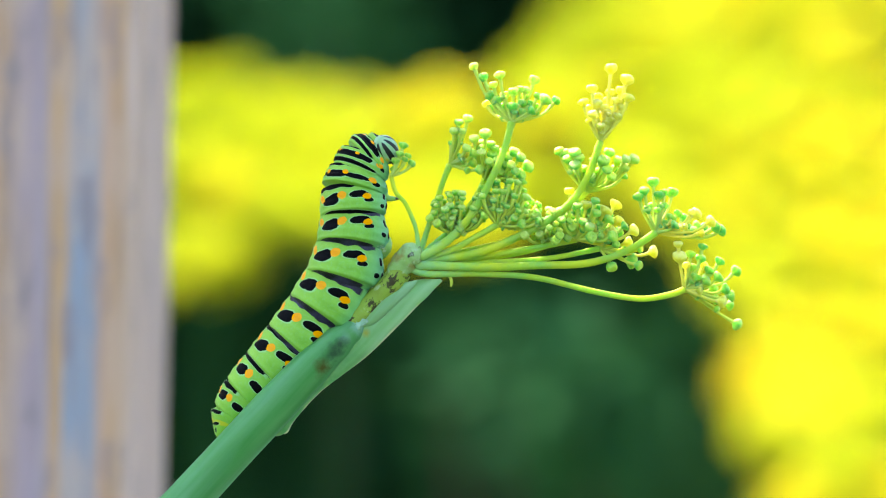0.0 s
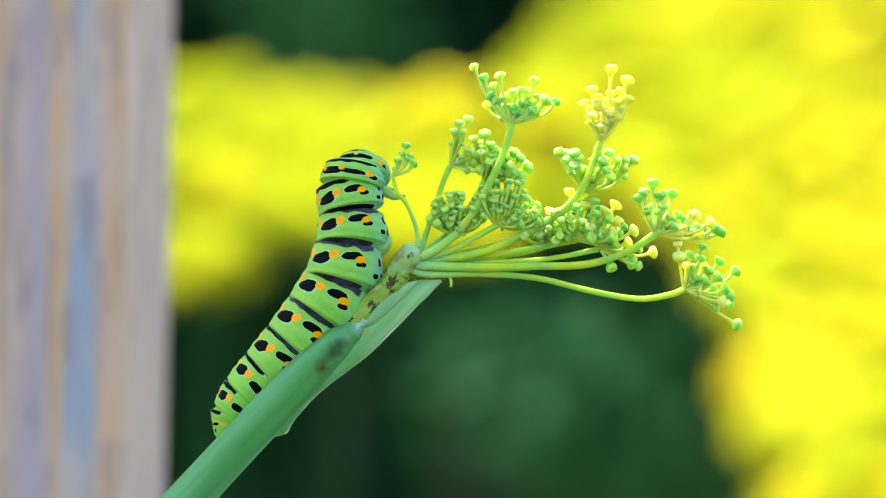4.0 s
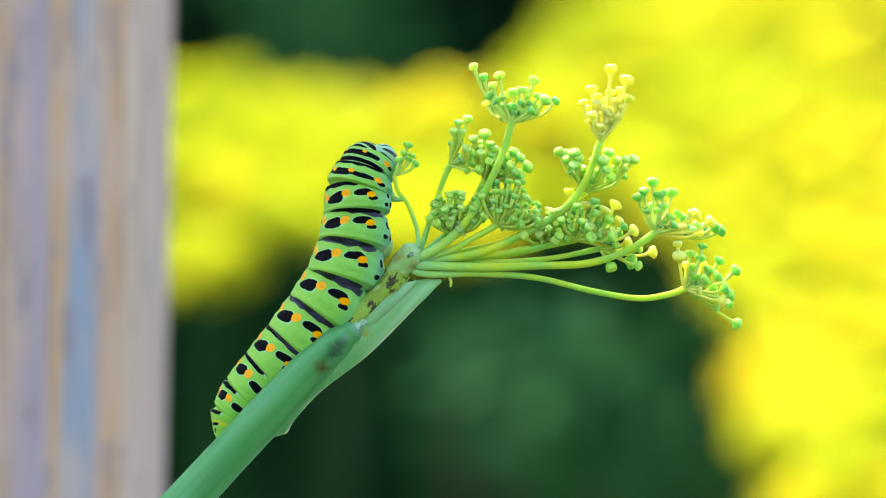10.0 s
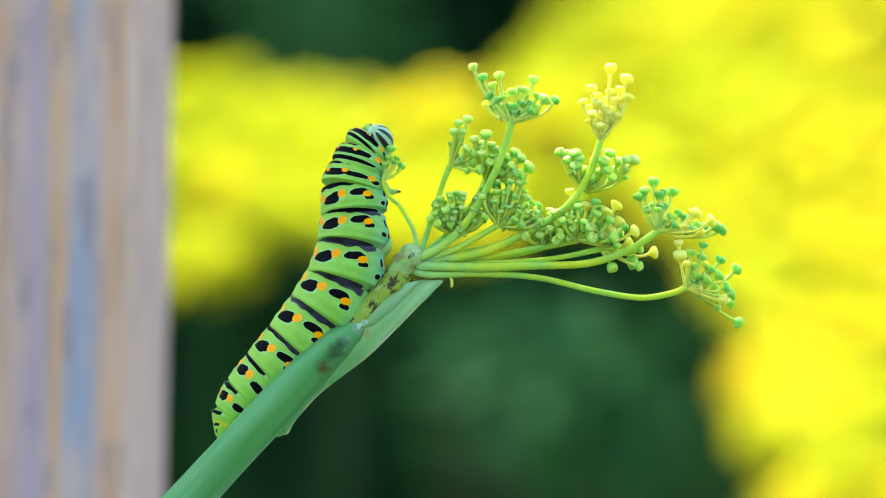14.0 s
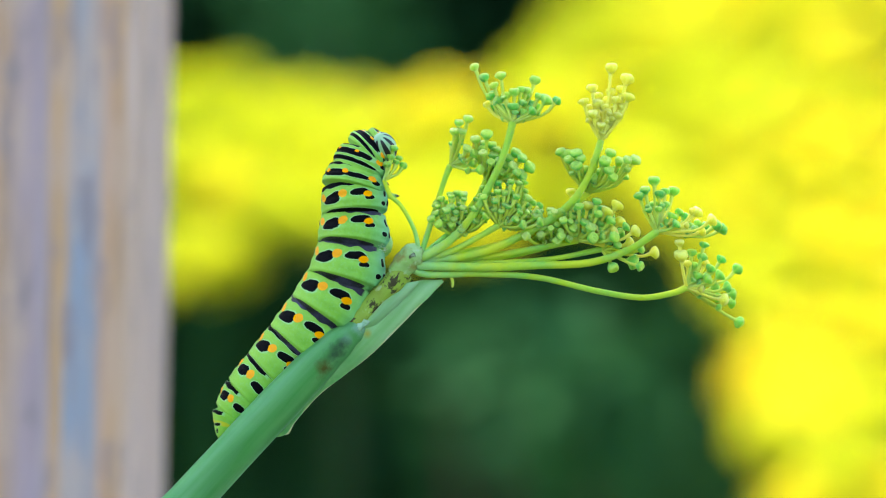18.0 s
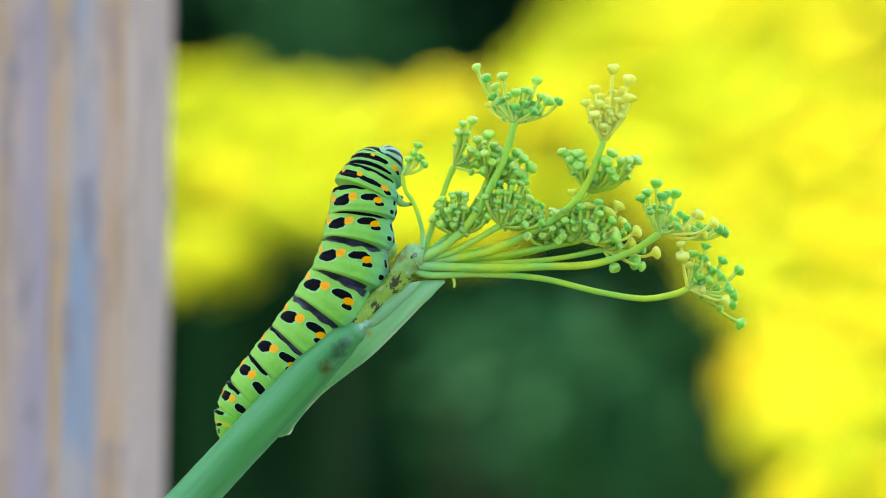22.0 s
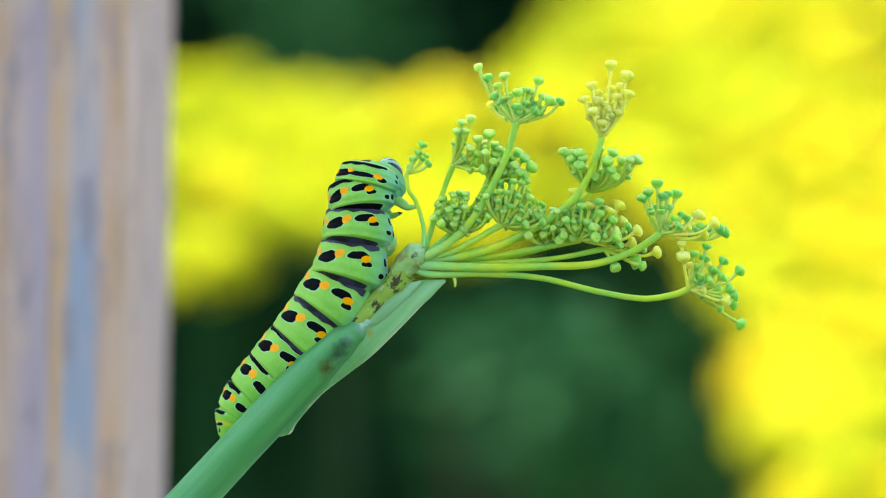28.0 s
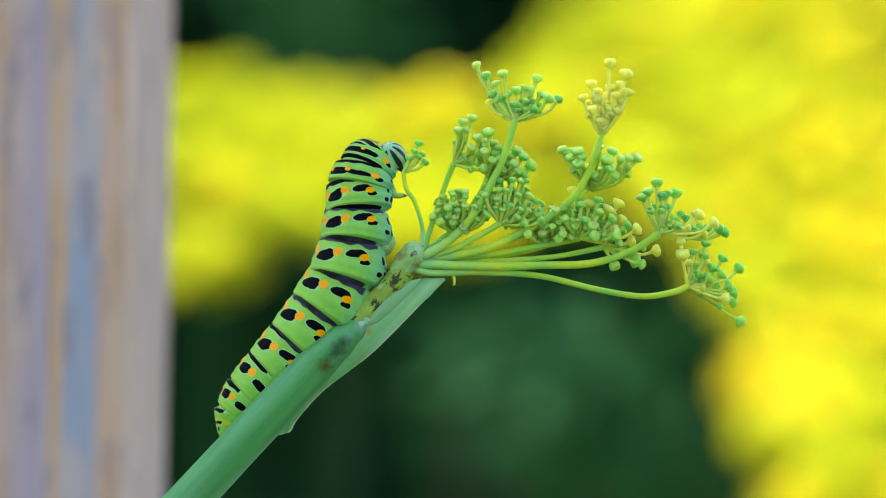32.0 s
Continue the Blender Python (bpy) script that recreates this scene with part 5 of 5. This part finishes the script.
    walk(BODY["T1"], [(t, seat(x, y, d, a, b, s)) for t, x, y, a, d, b, s in ((0, 671.9, 268.3, 76, 20, 9, -0), (0.5, 664.7, 274.1, 76, 20, 9, -0), (1, 664, 265.9, 74, 20, 9, -0), (1.5, 659, 266.1, 71, 20, 9, -0), (2, 641.7, 259.2, 65, 30, 16, -0), (2.5, 644.5, 286.4, 51, 56, 34, -0), (3, 647.4, 296.6, 37, 76, 49, -0), (3.5, 651.3, 293.6, 31, 81, 53, -0), (5.5, 645.8, 312, 30, 82, 54, -4), (6, 674.5, 306.2, 32, 80, 53, -4), (6.5, 687.7, 302.7, 40, 72, 45, -3), (7, 675.6, 288.1, 54, 56, 31, -2), (7.5, 669.1, 279.9, 62, 47, 23, -0), (8, 668.5, 280.9, 65, 44, 21, -0), (8.5, 672.4, 278.9, 67, 37, 18, -0), (9, 675.5, 275.2, 68, 28, 14, -0), (9.5, 674.4, 276.4, 66, 31, 16, -0), (10, 671, 285.2, 62, 45, 24, -0), (10.5, 672.9, 286.1, 63, 45, 24, -0), (11, 673.8, 277.9, 62, 31, 16, -0), (11.5, 670.7, 257.9, 57, 21, 10, -0), (12, 659.2, 253.8, 57, 20, 9, -0), (12.5, 658.4, 247.5, 62, 20, 9, -0), (13, 659.6, 248.9, 67, 20, 9, -0), (13.5, 669.6, 251.4, 70, 20, 9, -0), (14, 667.8, 248.9, 69, 20, 9, -0), (14.5, 658.3, 245.3, 67, 20, 9, -0), (16.5, 660.5, 252.5, 72, 20, 9, -0), (17, 664.9, 251.5, 75, 20, 9, -0), (17.5, 669.1, 251.5, 78, 20, 9, -0), (18, 669.5, 258.7, 78, 20, 9, -0), (18.5, 671.2, 268.3, 75, 22, 10, -0), (19, 665.5, 277.3, 68, 31, 16, -0), (19.5, 662.4, 283.6, 63, 43, 22, -0), (20, 669.9, 283.8, 63, 42, 21, -0), (20.5, 677.4, 286, 65, 34, 18, -0), (21, 679.1, 290, 64, 37, 20, -0), (21.5, 684.6, 294.8, 60, 46, 24, -0), (22, 676.4, 290.7, 51, 56, 32, -0), (22.5, 676.3, 305.6, 41, 69, 43, -0), (23, 676.1, 299.7, 39, 74, 47, -0), (23.5, 669.3, 300.3, 38, 75, 49, -0), (24, 667, 301.3, 34, 79, 52, -0), (24.5, 663.8, 306.5, 31, 81, 53, -0), (25, 661.1, 306.5, 30, 82, 54, -0), (25.5, 660.4, 311, 30, 82, 54, -1), (27.5, 660.8, 317.2, 30, 82, 54, -8), (28, 659.4, 315.2, 30, 82, 54, -8), (28.5, 666.1, 302.5, 32, 81, 53, -7), (29, 665.9, 293.4, 38, 75, 48, -6), (29.5, 668.4, 286.3, 48, 66, 40, -5), (30, 662.3, 284.5, 53, 62, 36, -4), (30.5, 666.7, 288.5, 47, 68, 41, -4), (31, 674, 291.9, 41, 73, 46, -4), (31.5, 667.8, 290.8, 48, 63, 39, -4), (32, 670.2, 282.4, 64, 44, 26, -3))])
    walk(BODY["head"], [(t, seat(x, y, d, a, b, s)) for t, x, y, a, d, b, s in ((0, 682, 265, 93, 6, 10, 0), (0.5, 677.2, 276, 94, 6, 10, 0), (1, 677, 262, 90, 6, 10, 0), (1.5, 678, 260, 85, 6, 10, 0), (2, 661.3, 249.2, 83, 16, 11, 0), (2.5, 657.8, 280, 88, 43, 13, 0), (3, 648.6, 295.5, 90, 69, 15, 0), (3.5, 647.5, 289.5, 85, 77, 15, 0), (5.5, 661.8, 306, 84, 78, 15, 0), (6, 670.5, 302.2, 85, 74, 15, 0), (6.5, 699.8, 296, 84, 59, 15, 0), (7, 686.5, 274, 81, 37, 15, 0), (7.5, 685, 273, 83, 24, 15, 0), (8, 683.5, 275.5, 87, 21, 14, 0), (8.5, 685, 274, 86, 17, 12, 0), (9, 685.5, 266, 81, 13, 11, 0), (9.5, 688.2, 266.8, 81, 16, 11, 0), (10, 680.8, 279.5, 85, 25, 13, 0), (10.5, 685.5, 279.2, 85, 26, 13, 0), (11, 692.3, 268, 76, 15, 11, 0), (11.5, 669.5, 247, 64, 8, 10, 0), (12, 662.5, 246, 68, 6, 10, 0), (12.5, 665, 244, 80, 6, 10, 0), (13, 671, 247.5, 88, 6, 10, 0), (13.5, 675.5, 249, 90, 6, 10, 0), (14, 671, 244.7, 90, 6, 10, 0), (14.5, 667.2, 245.5, 90, 6, 10, 0), (16.5, 670, 249.7, 92, 6, 10, 0), (17, 670.7, 252.5, 98, 6, 10, 0), (17.5, 676, 251.7, 101, 6, 10, 0), (18, 676.5, 259.7, 100, 6, 10, 0), (18.5, 680.5, 266.2, 92, 8, 10, 0), (19, 671.9, 268.7, 84, 15, 11, 0), (19.5, 670.2, 276.7, 80, 22, 13, 0), (20, 680.2, 272.2, 79, 21, 13, 0), (20.5, 688.7, 277.2, 80, 17, 11, 0), (21, 691.9, 280.2, 79, 20, 12, 0), (21.5, 690.9, 281.2, 75, 25, 14, 0), (22, 683.6, 280.2, 73, 37, 15, 0), (22.5, 681.7, 289.5, 75, 55, 15, 0), (23, 683.1, 289.5, 83, 62, 15, 0), (23.5, 663.4, 300.5, 91, 66, 15, 0), (24, 668.4, 300, 88, 73, 15, 0), (24.5, 662.9, 302.5, 80, 77, 15, 0), (25, 662.1, 301.5, 77, 78, 15, 0), (25.5, 663.4, 304, 77, 78, 15, 0), (27.5, 680.8, 306.2, 87, 73, 15, 0), (28, 682.4, 304.2, 87, 73, 15, 0), (28.5, 683.1, 288.5, 87, 71, 15, 0), (29, 687.6, 285.8, 89, 63, 15, 0), (29.5, 688.8, 277.5, 91, 51, 15, 0), (30, 686.6, 278.8, 92, 45, 15, 0), (30.5, 689.6, 285.8, 94, 53, 15, 0), (31, 686.9, 288.3, 93, 60, 15, 0), (31.5, 691.3, 283.5, 93, 50, 13, 0), (32, 690.6, 279.1, 94, 30, 11, 0))])


motions()
